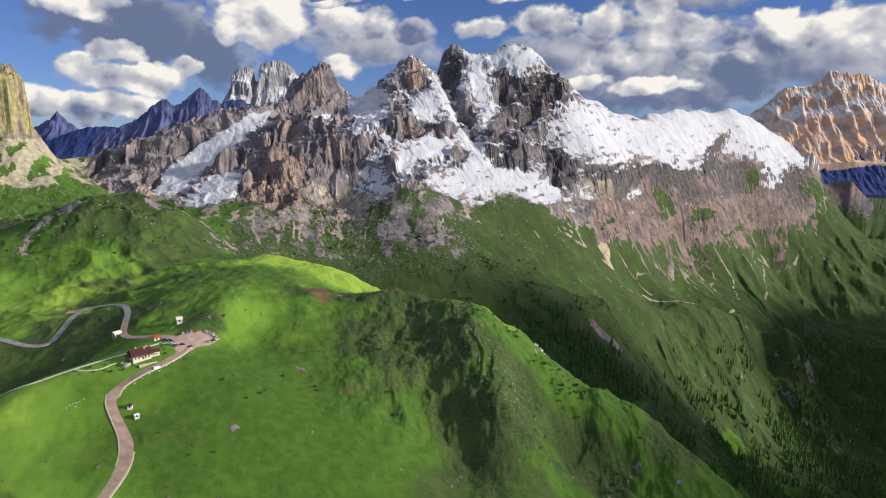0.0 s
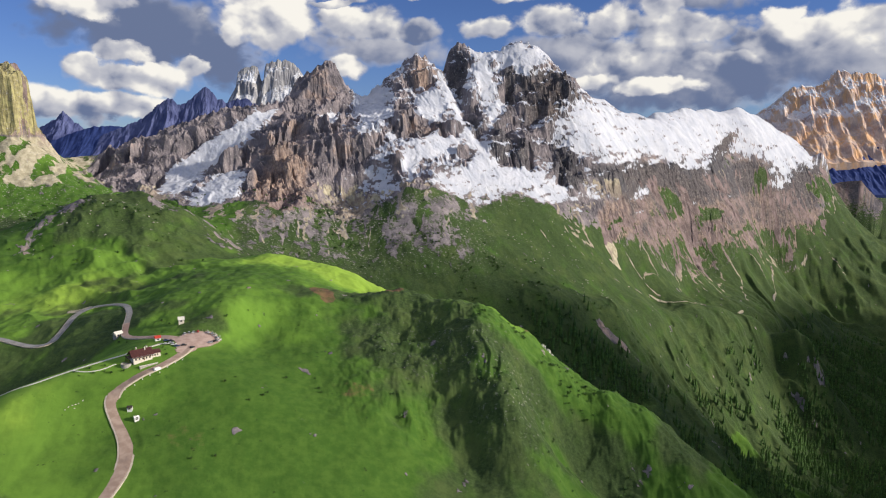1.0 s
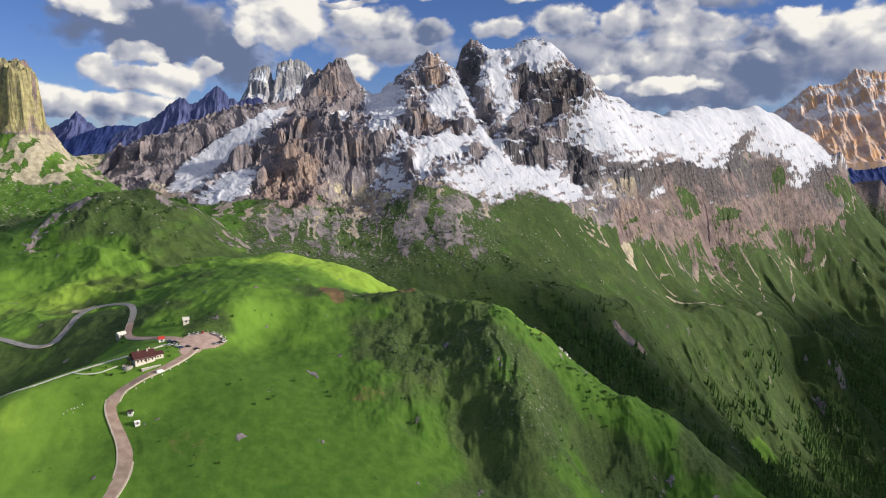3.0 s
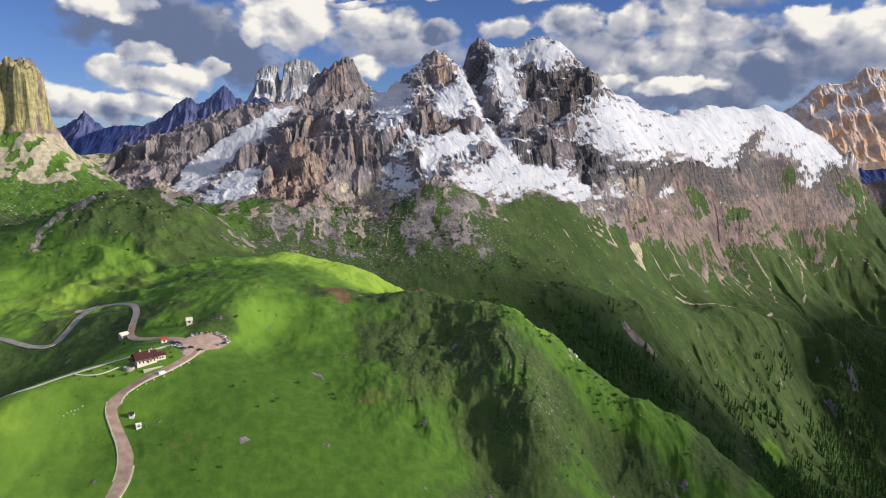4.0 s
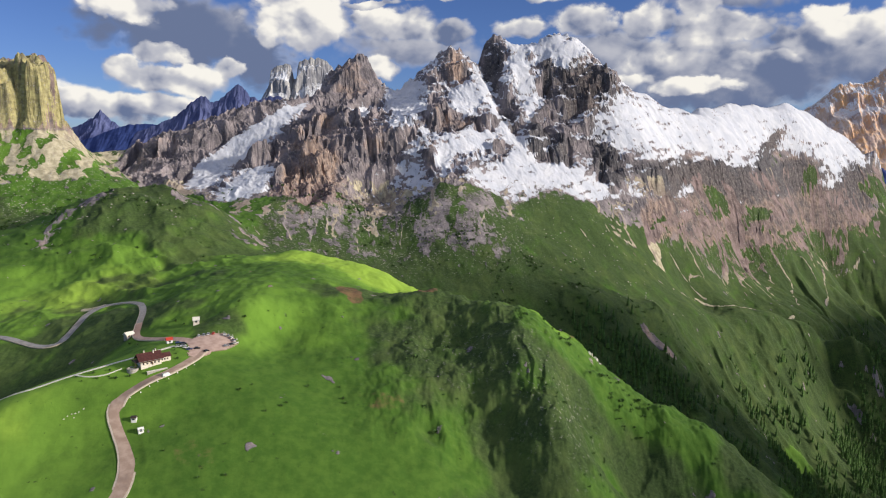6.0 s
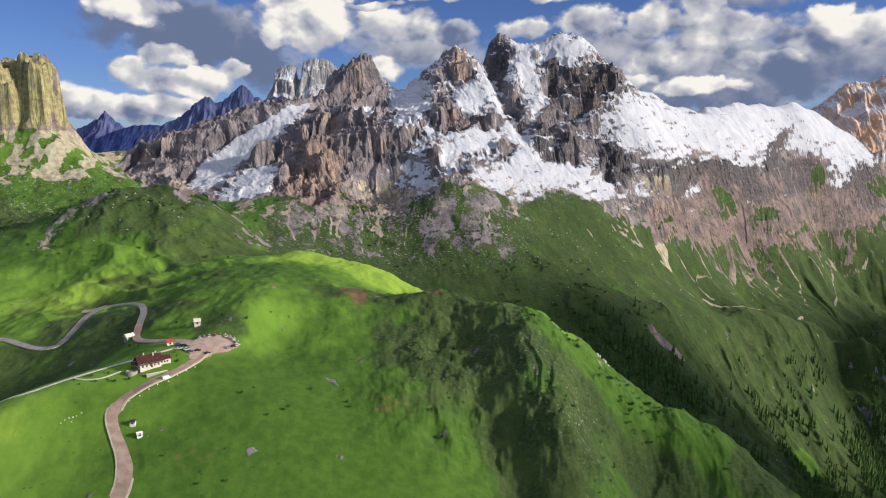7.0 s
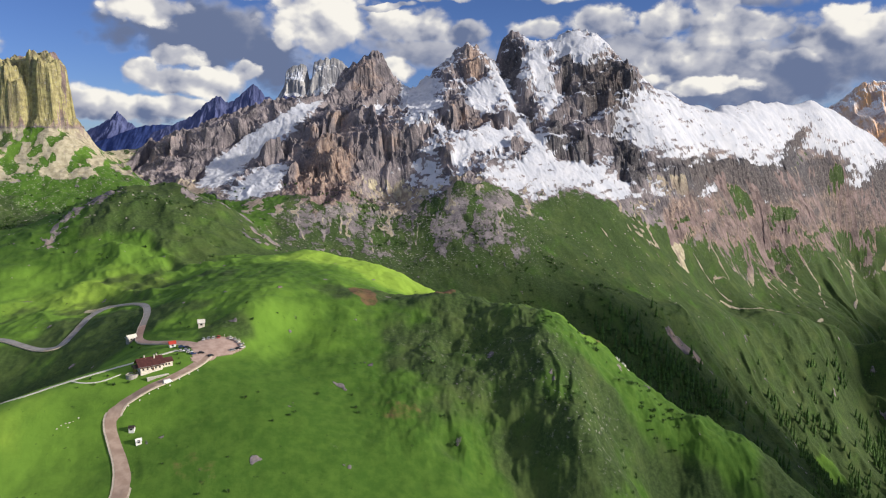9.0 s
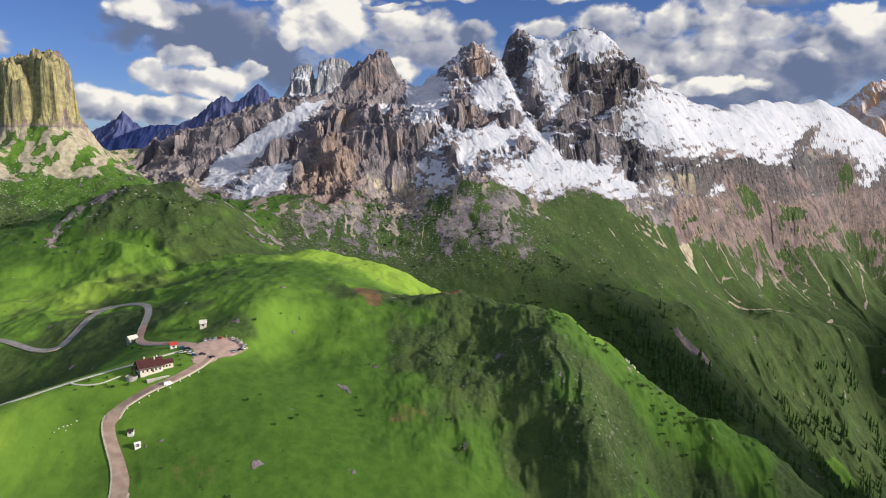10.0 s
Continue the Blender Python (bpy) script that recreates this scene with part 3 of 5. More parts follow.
def covers(X, Y, Z, flat, M, P, base):
    """How much snow, grass, scree and warm rock lies at each place; dark shrubs with painted shade, bare soil and
    shaded rock, pale stones, and lushness with painted sun.
    """
    n1, n2, n3 = fbm(X / 60, Y / 60, 4, 201), fbm(X / 18, Y / 18, 4, 211), fbm(X / 180, Y / 180, 3, 215)
    s, n = contour_run(X + 8 * n2, Y)
    east, west = step(X, 300, 430), step(-X, 100, 190)
    # snow lies on ledges, in gullies and on the broad eastern shoulder
    e1, e2 = fbm(s / 55, Z / 30, 4, 251), fbm(s / 16, Z / 9, 4, 255)
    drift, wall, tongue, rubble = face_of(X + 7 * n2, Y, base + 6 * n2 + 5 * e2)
    shade_at = contour_run(X, Y)[0], base + 8 * n2
    most = 0.66 + 0.4 * west
    drift = most * np.tanh(drift / most)
    wall = wall * (1 - 0.95 * np.clip(1.5 * drift, 0, 1) * west)
    lie_in = 1.05 * (flat - 0.66) * (1 - 0.6 * east) * (1 - 0.5 * west) + (1 - 0.6 * west) * (0.24 * e1 + 0.42 * e2 + 0.4 * fbm(s / 8, (Z - 0.35 * s) / 4, 3, 218) + 0.3 * fbm(s / 34, (Z - 0.3 * s) / 12, 3, 219))
    c = 1.1 * drift - 0.75 * wall * (1 - 0.3 * step(X, 0, 60) * (1 - east)) - 0.9 * tongue - 0.08 - 0.3 * west + 0.34 * step(Z, 120, 260) * (1 - west)
    c = c - 0.9 * step(46 - 34 * east - Z - 20 * e1, 0, 36)
    snow = np.clip((c + lie_in + 0.2) / 0.9, 0, 1) * M
    # grass climbs the lower slopes of the massif and covers the pastures
    up = 52 + 26 * n1 - 60 * step(X, 150, 330) - 60 * step(X, 400, 600) - 8 * west
    grass = step(flat + 0.12 * n2, 0.55, 0.72) * step(up - Z + 14 * n2, -12, 14)
    grass = grass * (1 - 0.75 * step(ridged(s / 46, n / 200, 2, 231), 0.62, 0.8) * M)
    grass = np.where(M < 0.5, np.maximum(grass, step(flat + 0.1 * n2, 0.2, 0.34)), grass)
    grass = np.maximum(grass, step(tongue + 0.3 * n2, 0.4, 0.65) * M)
    warp1, warp2 = 26 * n1, 9 * n2
    threads = ridged((s + warp1) / 58, (n + warp2) / 300, 2, 225)
    pale = step(fbm(s / 34 + 0.5 * n1, n / 75 + n2, 5, 221, 0.6), -0.1, 0.35)
    belt = 26 + 26 * fbm(s / 80, n / 400, 3, 257) - 0.10 * np.clip(X - 300, 0, 900)          # height of the middle of the pink belt
    pinkish = step(rubble + 0.35 * n2 + 0.25 * e2, 0.58, 0.85) * np.maximum(step(X, 200, 300), step(-X, 40, 80))
    flutes = step(fbm((s + warp2) / 26, Z / 50, 5, 241, 0.6) + 0.35 * e1, 0.0, 0.32)
    grass = np.where(X > 250, np.maximum(grass, 0.9 * M * step(belt - 62 - Z + 20 * n2, -14, 14)), grass)
    grass = grass * (1 - pinkish * M * flutes)
    grass = np.maximum(grass, 0.9 * pinkish * M * step(fbm(s / 75, Z / 45, 3, 243) - 0.3 * e2, 0.12, 0.35))
    low = M * step(70 - Z, -10, 20) + step(MASSIF_HEM - np.abs(Y - foot_line(X)), 0, 40)
    line = step(threads + 0.1 * n2, 0.74, 0.86) * np.clip(low, 0, 1) * step(Z, -230, -170)
    grass = grass * (1 - 0.9 * line)
    stony = np.maximum(M * step(X, -420, -250) * step(330 - X, 0, 150), step(Y - 0.3 * X, 880, 960) * step(X, -300, -200) * step(150 - X, 0, 90)) * step(72 - Z, 0, 30)
    grass = grass * (1 - 0.62 * stony * step(fbm(s / 26, n / 60, 5, 233, 0.6) + 0.010 * (Z + 5), -0.5, 0.5))
    scree = np.maximum(np.maximum(pale * M * step(64 - 70 * step(X, 180, 300) - Z, -30, 25) * (1 - grass), pinkish * flutes * M), line)
    scree = np.maximum(scree, 0.55 * stony * (1 - grass))
    trail = step(2.4 - along(flowing(TRAIL, 12.0), X, Y)[0] + 0.8 * n2, 0, 1.0)
    scree, grass = np.maximum(scree, trail), grass * (1 - trail)
    tracks = np.maximum(0.6 * trail, line)
    for lines, half in ((GULLIES, 1.2), (FAN_TRACKS, 2.6)):
        for line in lines:
            k = step(half - along(flowing(line, 12.0), X + 7 * n1, Y)[0] + 1.8 * n2, -0.6, 1.6) * 0.68
            scree, grass, tracks = np.maximum(scree, k), grass * (1 - k), np.maximum(tracks, k)
    for x, y, rx, ry, turn in ((-288, 592, 14, 7, 50), (348, 1228, 15, 46, 8), (612, 1478, 20, 70, 28), (983, 1815, 26, 80, 35), (-60, 1080, 50, 18, 0)):
        k = step(blot(X, Y, x, y, rx, ry, turn) + 0.3 * n2 + 0.25 * threads, 0.55, 0.75)
        scree, grass = np.maximum(scree, k), grass * (1 - k)
    high = step(230 - np.hypot(X + 590, Y - 1060), 0, 90) * step(Z + 16 * n1, 58, 90) * (1 - P) * (1 - M)
    scree = np.maximum(scree, high * 0.9)
    grass = grass * (1 - 0.95 * high * step(n2 + 0.5 * n1, -0.55, 0.2))
    hillrock = blot(X, Y, -391, 790, 24, 34) + blot(X, Y, -300, 838, 20, 26) + blot(X, Y, -230, 834, 20, 30) + 0.7 * blot(X, Y, -408, 735, 14, 30) + 0.7 * blot(X, Y, -262, 868, 14, 22)
    hillrock = step(hillrock + 0.6 * n2 + 0.35 * fbm(X / 6, Y / 6, 2, 216), 0.4, 0.85)
    cliff = step(1.1 * blot(X, Y, 276, 950, 27, 13) + blot(X, Y, 104, 582, 5, 11, 30) + 0.25 * n2, 0.45, 0.6)
    grass = grass * (1 - 0.8 * hillrock) * (1 - cliff) * (1 - P) * (1 - snow)
    scree = np.maximum(scree, 0.3 * cliff) * (1 - snow)
    warm = np.clip(1.1 * rubble * M + 0.5 * wall * M * (1 - step(X, 40, 110) * step(190 - X, 0, 60)) + 0.9 * pinkish + 0.25 * M * step(60 - Z, 0, 30) + 0.3 * n3 * M + 0.3 * east * M + 0.6 * cliff + 0.4 * hillrock, 0, 1)
    warm = np.maximum(np.maximum(warm, P), 0.42 * tracks)
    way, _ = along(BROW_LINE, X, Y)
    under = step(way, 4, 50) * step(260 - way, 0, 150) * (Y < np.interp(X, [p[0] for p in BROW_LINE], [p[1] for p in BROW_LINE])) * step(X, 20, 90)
    # shrubs and heather with the shade of slopes and hollows painted in, bare red earth, scattered pale stones
    shrub_shade = step(n3 + 0.5 * n1 + 0.8 * under + 1.0 * blot(X, Y, 15, 475, 85, 90) + 0.35 * blot(X, Y, 0, 400, 80, 40) + 0.5 * blot(X, Y, 140, 460, 60, 40) + 0.45 * blot(X, Y, 100, 470, 50, 50) + 1.0 * blot(X, Y, -540, 880, 100, 60) + 0.8 * blot(X, Y, -255, 470, 42, 36, 20) + 0.45 * blot(X, Y, -340, 810, 110, 60) + 0.7 * blot(X, Y, -240, 530, 26, 26) + 0.9 * blot(X, Y, 190, 905, 150, 45) + 0.5 * step(-Z, 60, 160) + 1.4 * step(Y - 0.25 * X, 840, 900) * step(X, -280, -150) + 0.7 * blot(X, Y, -200, 625, 60, 40, 20) - 1.2 * blot(X, Y, -90, 668, 90, 32) + 0.6 * blot(X, Y, -50, 575, 55, 28)
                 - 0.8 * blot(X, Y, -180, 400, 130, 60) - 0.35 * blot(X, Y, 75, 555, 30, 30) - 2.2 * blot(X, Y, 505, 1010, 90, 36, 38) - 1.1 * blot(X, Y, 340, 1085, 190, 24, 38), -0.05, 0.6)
    earth_shade = blot(X, Y, -82, 570, 11, 14) * 1.2 + blot(X, Y, -22, 571, 13, 6) + 0.0 * X + 0.8 * blot(X, Y, -72, 552, 8, 10) + 0.8 * blot(X, Y, 90, 560, 7, 16)
    earth_shade = step(earth_shade + 0.3 * n2, 0.4, 0.75) * 0.85
    # on the massif this mask carries the painted shade of the eastern walls
    earth_shade = np.maximum(earth_shade, M * np.clip(1.1 * spots(WALLS_EAST, *shade_at) - 1.3 * rubble * (1 - east) + 0.5 * east * step(110 - Z, 0, 50) + 0.3 * e1, 0, 0.9) * (1 - step(grass, 0.15, 0.4)))
    earth_shade = np.maximum(earth_shade, 0.42 * step(blot(X, Y, -130, 377, 13, 10) + blot(X, Y, -45, 441, 19, 9) + 0.25 * n2, 0.35, 0.6))
    stones = np.clip(apron_of(X, Y) + M * 0.8 + stony + 0.75 * blot(X, Y, 62, 455, 22, 34) + 0.4 * blot(X, Y, 10, 500, 60, 40) + 0.4 * hillrock + 0.08 * step(150 - np.hypot(X + 340, Y - 790), 0, 80), 0, 1)
    # lush growth, with sunlit patches and cloud shade painted into the same tone
    lush_light = np.clip(0.5 - 0.9 * blot(X, Y, 10, 405, 115, 55) - 0.5 * blot(X, Y, 70, 430, 55, 40) - 0.35 * blot(X, Y, -45, 440, 60, 40) + 0.4 * blot(X, Y, 290, 1090, 200, 40, 38) - 0.6 * step(Y - 0.1 * X, 850, 930) * step(X, -300, -200) - 0.4 * blot(X, Y, -340, 810, 120, 70) + 0.5 * n3 + 1.5 * blot(X, Y, -95, 668, 90, 34) + 0.9 * blot(X, Y, -45, 628, 42, 22) + 0.9 * blot(X, Y, 75, 560, 22, 26) + 0.75 * blot(X, Y, 505, 1010, 90, 36, 38) + 0.5 * blot(X, Y, -330, 620, 90, 60) + 0.5 * blot(X, Y, -135, 520, 55, 45) + 0.35 * blot(X, Y, -200, 390, 110, 60) + 0.3 * blot(X, Y, -330, 640, 140, 80), 0, 2)
    return np.stack([snow, grass, scree, warm], -1), np.stack([shrub_shade, earth_shade, stones, lush_light], -1)


MASSIF_HEM = 60.0


def apron_of(X, Y):
    return step(250 - np.hypot(X + 590, Y - 1040), 0, 120)

# ---- materials ----
MAT = {}


def shader(name, rough=0.8, metal=0.0):
    mat = bpy.data.materials.new(name)
    mat.use_nodes = True
    b = mat.node_tree.nodes["Principled BSDF"]
    b.inputs["Roughness"].default_value, b.inputs["Metallic"].default_value = rough, metal
    b.inputs["Specular IOR Level"].default_value = 0.25
    MAT[name] = mat
    return mat, mat.node_tree, b


class Web:
    """Shortcuts for wiring shader nodes."""

    def __init__(self, tree):
        self.t = tree
        self.obj = self.add("ShaderNodeNewGeometry").outputs["Position"]

    def add(self, kind):
        return self.t.nodes.new(kind)

    def put(self, v, socket):
        if isinstance(v, tuple):
            socket.default_value = (*v, 1) if len(v) == 3 and len(socket.default_value) == 4 else v
        elif isinstance(v, (int, float)):
            socket.default_value = v
        else:
            self.t.links.new(v, socket)

    def noise(self, scale, detail=4.0, rough=0.55, stretch=(1, 1, 1), warp=0.0):
        m = self.add("ShaderNodeMapping")
        self.put(self.obj, m.inputs[0])
        m.inputs["Scale"].default_value = tuple(s / scale for s in stretch)
        n = self.add("ShaderNodeTexNoise")
        self.put(m.outputs[0], n.inputs["Vector"])
        n.inputs["Scale"].default_value, n.inputs["Detail"].default_value = 1.0, detail
        n.inputs["Roughness"].default_value, n.inputs["Distortion"].default_value = rough, warp
        return n.outputs[0]

    def ramp(self, x, lo, hi, a=0.0, b=1.0):
        n = self.add("ShaderNodeMapRange")
        n.interpolation_type = "SMOOTHSTEP"
        for k, v in enumerate((x, lo, hi, a, b)):
            self.put(v, n.inputs[k])
        return n.outputs[0]

    def math(self, kind, a, b=0.0, clamp=False):
        n = self.add("ShaderNodeMath")
        n.operation, n.use_clamp = kind, clamp
        self.put(a, n.inputs[0]), self.put(b, n.inputs[1])
        return n.outputs[0]

    def mix(self, f, a, b):
        n = self.add("ShaderNodeMix")
        n.data_type = "RGBA"
        for k, v in ((0, f), (6, a), (7, b)):
            self.put(v, n.inputs[k])
        return n.outputs[2]

    def bump(self, height, dist, strength, normal=None):
        n = self.add("ShaderNodeBump")
        n.inputs["Strength"].default_value, n.inputs["Distance"].default_value = strength, dist
        self.put(height, n.inputs["Height"])
        if normal is not None:
            self.put(normal, n.inputs["Normal"])
        return n.outputs[0]


def land_material(name, tan_dark, tan_pale):
    mat, tree, b = shader(name, 0.95)
    w = Web(tree)

    def split(name):
        at, sep = w.add("ShaderNodeAttribute"), w.add("ShaderNodeSeparateColor")
        at.attribute_name = name
        w.put(at.outputs["Color"], sep.inputs[0])
        return (*sep.outputs, at.outputs["Alpha"])

    snow, grass, scree, warm = split("cover")
    shrub_shade, earth_shade, stones, lush_light = split("tone")
    tiny, fine, mid, big = w.noise(2.2, 5, 0.65), w.noise(7, 6, 0.65), w.noise(30, 5, 0.6), w.noise(120, 4, 0.55)
    streak = w.noise(15, 6, 0.68, (1, 0.7, 0.16), 0.5)
    # limestone: grey, with tan and rust where it is warm, and dark water streaks
    rock = w.mix(w.ramp(mid, 0.36, 0.64), (0.126, 0.112, 0.122), (0.30, 0.26, 0.266))
    tan = w.mix(w.ramp(fine, 0.36, 0.66), tan_dark, tan_pale)
    rock = w.mix(w.ramp(w.math("ADD", warm, w.math("MULTIPLY", w.math("SUBTRACT", mid, 0.5), 1.6)), 0.35, 0.8, 0, 0.85), rock, tan)
    rock = w.mix(w.ramp(streak, 0.52, 0.66, 0, 0.6), rock, (0.055, 0.05, 0.058))
    rock = w.mix(w.ramp(tiny, 0.56, 0.74, 0, 0.4), rock, (0.46, 0.43, 0.41))
    # rock colour goes near-black where the eastern walls lie in shade
    rock = w.mix(w.math("MULTIPLY", w.ramp(w.math("ADD", earth_shade, w.math("SUBTRACT", mid, 0.5)), 0.15, 0.75), 0.85), rock, w.mix(w.ramp(fine, 0.35, 0.65), (0.04, 0.04, 0.047), (0.11, 0.105, 0.112)))
    stone = w.mix(w.ramp(fine, 0.32, 0.66), (0.32, 0.285, 0.19), (0.53, 0.475, 0.34))
    pink = w.mix(w.ramp(mid, 0.36, 0.64), (0.27, 0.2, 0.19), (0.13, 0.097, 0.092))
    stone = w.mix(w.ramp(warm, 0.15, 0.6), stone, pink)
    # pasture: close-cropped turf, tufts and heather
    turf = w.mix(w.ramp(fine, 0.34, 0.66), (0.049, 0.118, 0.013), (0.078, 0.158, 0.02))
    turf = w.mix(w.ramp(w.math("ADD", lush_light, w.math("MULTIPLY", w.math("SUBTRACT", mid, 0.5), 1.2)), 0.4, 1.0, 0, 0.8), turf, (0.165, 0.31, 0.036))
    # yellow-green where sunshine is put into the turf colour
    turf = w.mix(w.ramp(w.math("ADD", lush_light, w.math("MULTIPLY", w.math("SUBTRACT", mid, 0.5), 0.8)), 0.95, 1.35, 0, 0.85), turf, (0.30, 0.46, 0.055))
    heath_shade = w.mix(w.ramp(tiny, 0.4, 0.62), (0.027, 0.044, 0.017), (0.056, 0.086, 0.028))
    heath_shade = w.mix(w.ramp(w.noise(34, 6, 0.68), 0.46, 0.66, 0, 0.7), heath_shade, (0.082, 0.112, 0.034))
    # dark heather tone, also laid where slopes and hollows are shaded
    turf = w.mix(w.ramp(w.math("ADD", shrub_shade, w.math("MULTIPLY", w.math("SUBTRACT", w.noise(26, 6, 0.62, (1, 0.45, 1)), 0.5), 1.8)), 0.25, 1.05, 0, 0.85), turf, heath_shade)
    turf = w.mix(w.ramp(w.noise(5.0, 3, 0.6), 0.66, 0.74, 0, 0.7), turf, (0.025, 0.05, 0.01))
    soil = w.mix(w.ramp(fine, 0.35, 0.65), (0.10, 0.06, 0.035), (0.21, 0.105, 0.065))
    turf = w.mix(w.math("MULTIPLY", w.ramp(w.math("ADD", earth_shade, w.math("MULTIPLY", w.math("SUBTRACT", fine, 0.5), 1.2)), 0.35, 0.8), 0.75), turf, soil)
    edge = w.math("SUBTRACT", w.noise(9, 7, 0.72), 0.5)
    gmask = w.ramp(w.math("ADD", grass, w.math("MULTIPLY", edge, 1.4)), 0.36, 0.58)
    smask = w.ramp(w.math("ADD", w.math("MULTIPLY", w.math("SUBTRACT", w.noise(4.5, 6, 0.75, (1, 1, 0.7)), 0.5), 0.9), w.math("ADD", snow, w.math("MULTIPLY", edge, 0.7))), 0.42, 0.54)
    cmask = w.ramp(w.math("ADD", scree, w.math("MULTIPLY", edge, 1.2)), 0.4, 0.62)
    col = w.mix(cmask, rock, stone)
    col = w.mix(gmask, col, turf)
    pebble = w.math("MULTIPLY", w.ramp(w.noise(3.2, 4, 0.72), 0.585, 0.66, 0, 0.8), stones)
    col = w.mix(pebble, col, (0.42, 0.395, 0.36))
    col = w.mix(smask, col, w.mix(w.ramp(mid, 0.3, 0.7), (0.5, 0.525, 0.59), (0.63, 0.64, 0.68)))
    w.put(col, b.inputs["Base Color"])
    rugged = w.math("SUBTRACT", 1.0, w.math("MAXIMUM", w.math("MULTIPLY", gmask, 0.72), w.math("MULTIPLY", smask, 0.5)))
    w.put(w.bump(w.math("MULTIPLY", w.math("ADD", w.noise(3.0, 6, 0.68), w.math("MULTIPLY", streak, 1.5)), rugged), 1.6, 0.6), b.inputs["Normal"])


land_material("land", (0.19, 0.13, 0.105), (0.42, 0.305, 0.235))
land_material("tower", (0.25, 0.22, 0.09), (0.50, 0.45, 0.19))


def plain(name, dark, pale, grain, rough=0.7, metal=0.0, relief=0.0, worn=None):
    """A surface with grain at two sizes; worn: a third colour in patches."""
    mat, tree, b = shader(name, rough, metal)
    w = Web(tree)
    col = w.mix(w.ramp(w.noise(grain, 5, 0.6), 0.35, 0.65), dark, pale)
    if worn:
        col = w.mix(w.ramp(w.noise(grain * 7, 4, 0.6), 0.5, 0.7, 0, 0.7), col, worn)
    w.put(col, b.inputs["Base Color"])
    w.put(w.ramp(w.noise(grain * 2, 3), 0.3, 0.7, rough - 0.1, min(1.0, rough + 0.1)), b.inputs["Roughness"])
    if relief:
        w.put(w.bump(w.noise(grain, 5, 0.6), relief, 0.6), b.inputs["Normal"])


plain("asphalt", (0.33, 0.235, 0.18), (0.44, 0.33, 0.26), 4.0, 0.9, relief=0.03, worn=(0.19, 0.145, 0.12))
plain("old_asphalt", (0.25, 0.24, 0.235), (0.34, 0.33, 0.32), 4.0, 0.9, relief=0.03, worn=(0.2, 0.18, 0.16))
plain("gravel", (0.6, 0.57, 0.48), (0.78, 0.75, 0.66), 0.6, 0.95, relief=0.05)
plain("verge", (0.42, 0.35, 0.27), (0.6, 0.53, 0.42), 0.8, 0.95, relief=0.05)
plain("car_park", (0.38, 0.265, 0.22), (0.5, 0.37, 0.31), 5.0, 0.9, relief=0.03, worn=(0.22, 0.13, 0.105))
plain("roof_tin", (0.06, 0.022, 0.02), (0.105, 0.038, 0.033), 1.2, 0.5, worn=(0.10, 0.06, 0.05))
plain("roof_dark", (0.035, 0.028, 0.026), (0.075, 0.058, 0.05), 0.9, 0.6)
plain("render_white", (0.58, 0.52, 0.43), (0.74, 0.68, 0.58), 1.0, 0.85, worn=(0.5, 0.43, 0.34))
plain("timber", (0.085, 0.045, 0.024), (0.16, 0.09, 0.05), 0.4, 0.75)
plain("stone", (0.27, 0.25, 0.22), (0.45, 0.42, 0.37), 0.5, 0.9, relief=0.04)
plain("white_paint", (0.72, 0.71, 0.67), (0.82, 0.81, 0.78), 0.7, 0.5)
plain("red_paint", (0.42, 0.045, 0.03), (0.55, 0.07, 0.045), 0.7, 0.5)
plain("black_paint", (0.012, 0.012, 0.014), (0.025, 0.025, 0.028), 0.7, 0.3)
plain("silver_paint", (0.42, 0.43, 0.45), (0.52, 0.53, 0.55), 0.7, 0.35, 0.3)
plain("blue_paint", (0.03, 0.06, 0.16), (0.05, 0.09, 0.22), 0.7, 0.35)
plain("rubber", (0.015, 0.015, 0.015), (0.03, 0.03, 0.03), 0.2, 0.85)
plain("pane", (0.02, 0.025, 0.03), (0.04, 0.05, 0.06), 2.0, 0.08)
plain("metal", (0.4, 0.4, 0.4), (0.5, 0.5, 0.5), 0.3, 0.4, 0.8)
plain("bark", (0.05, 0.035, 0.022), (0.1, 0.07, 0.045), 0.3, 0.9)
# blue haze of the distance is put into these two base colours
plain("hazed_rock", (0.07, 0.085, 0.2), (0.12, 0.14, 0.28), 60, 0.95, relief=6, worn=(0.05, 0.065, 0.17))
plain("hazed_wood", (0.02, 0.04, 0.15), (0.035, 0.06, 0.2), 50, 0.95, relief=4)


def needles():
    mat, tree, b = shader("needles", 0.85)
    w = Web(tree)
    info = w.add("ShaderNodeObjectInfo").outputs["Random"]
    isle = w.add("ShaderNodeNewGeometry").outputs["Random Per Island"]
    pick = w.math("FRACT", w.math("ADD", info, isle))
    col = w.mix(pick, (0.034, 0.076, 0.02), (0.095, 0.19, 0.04))
    col = w.mix(w.ramp(w.noise(1.6, 4, 0.7), 0.45, 0.7, 0, 0.6), col, (0.08, 0.13, 0.03))
    w.put(col, b.inputs["Base Color"])


needles()


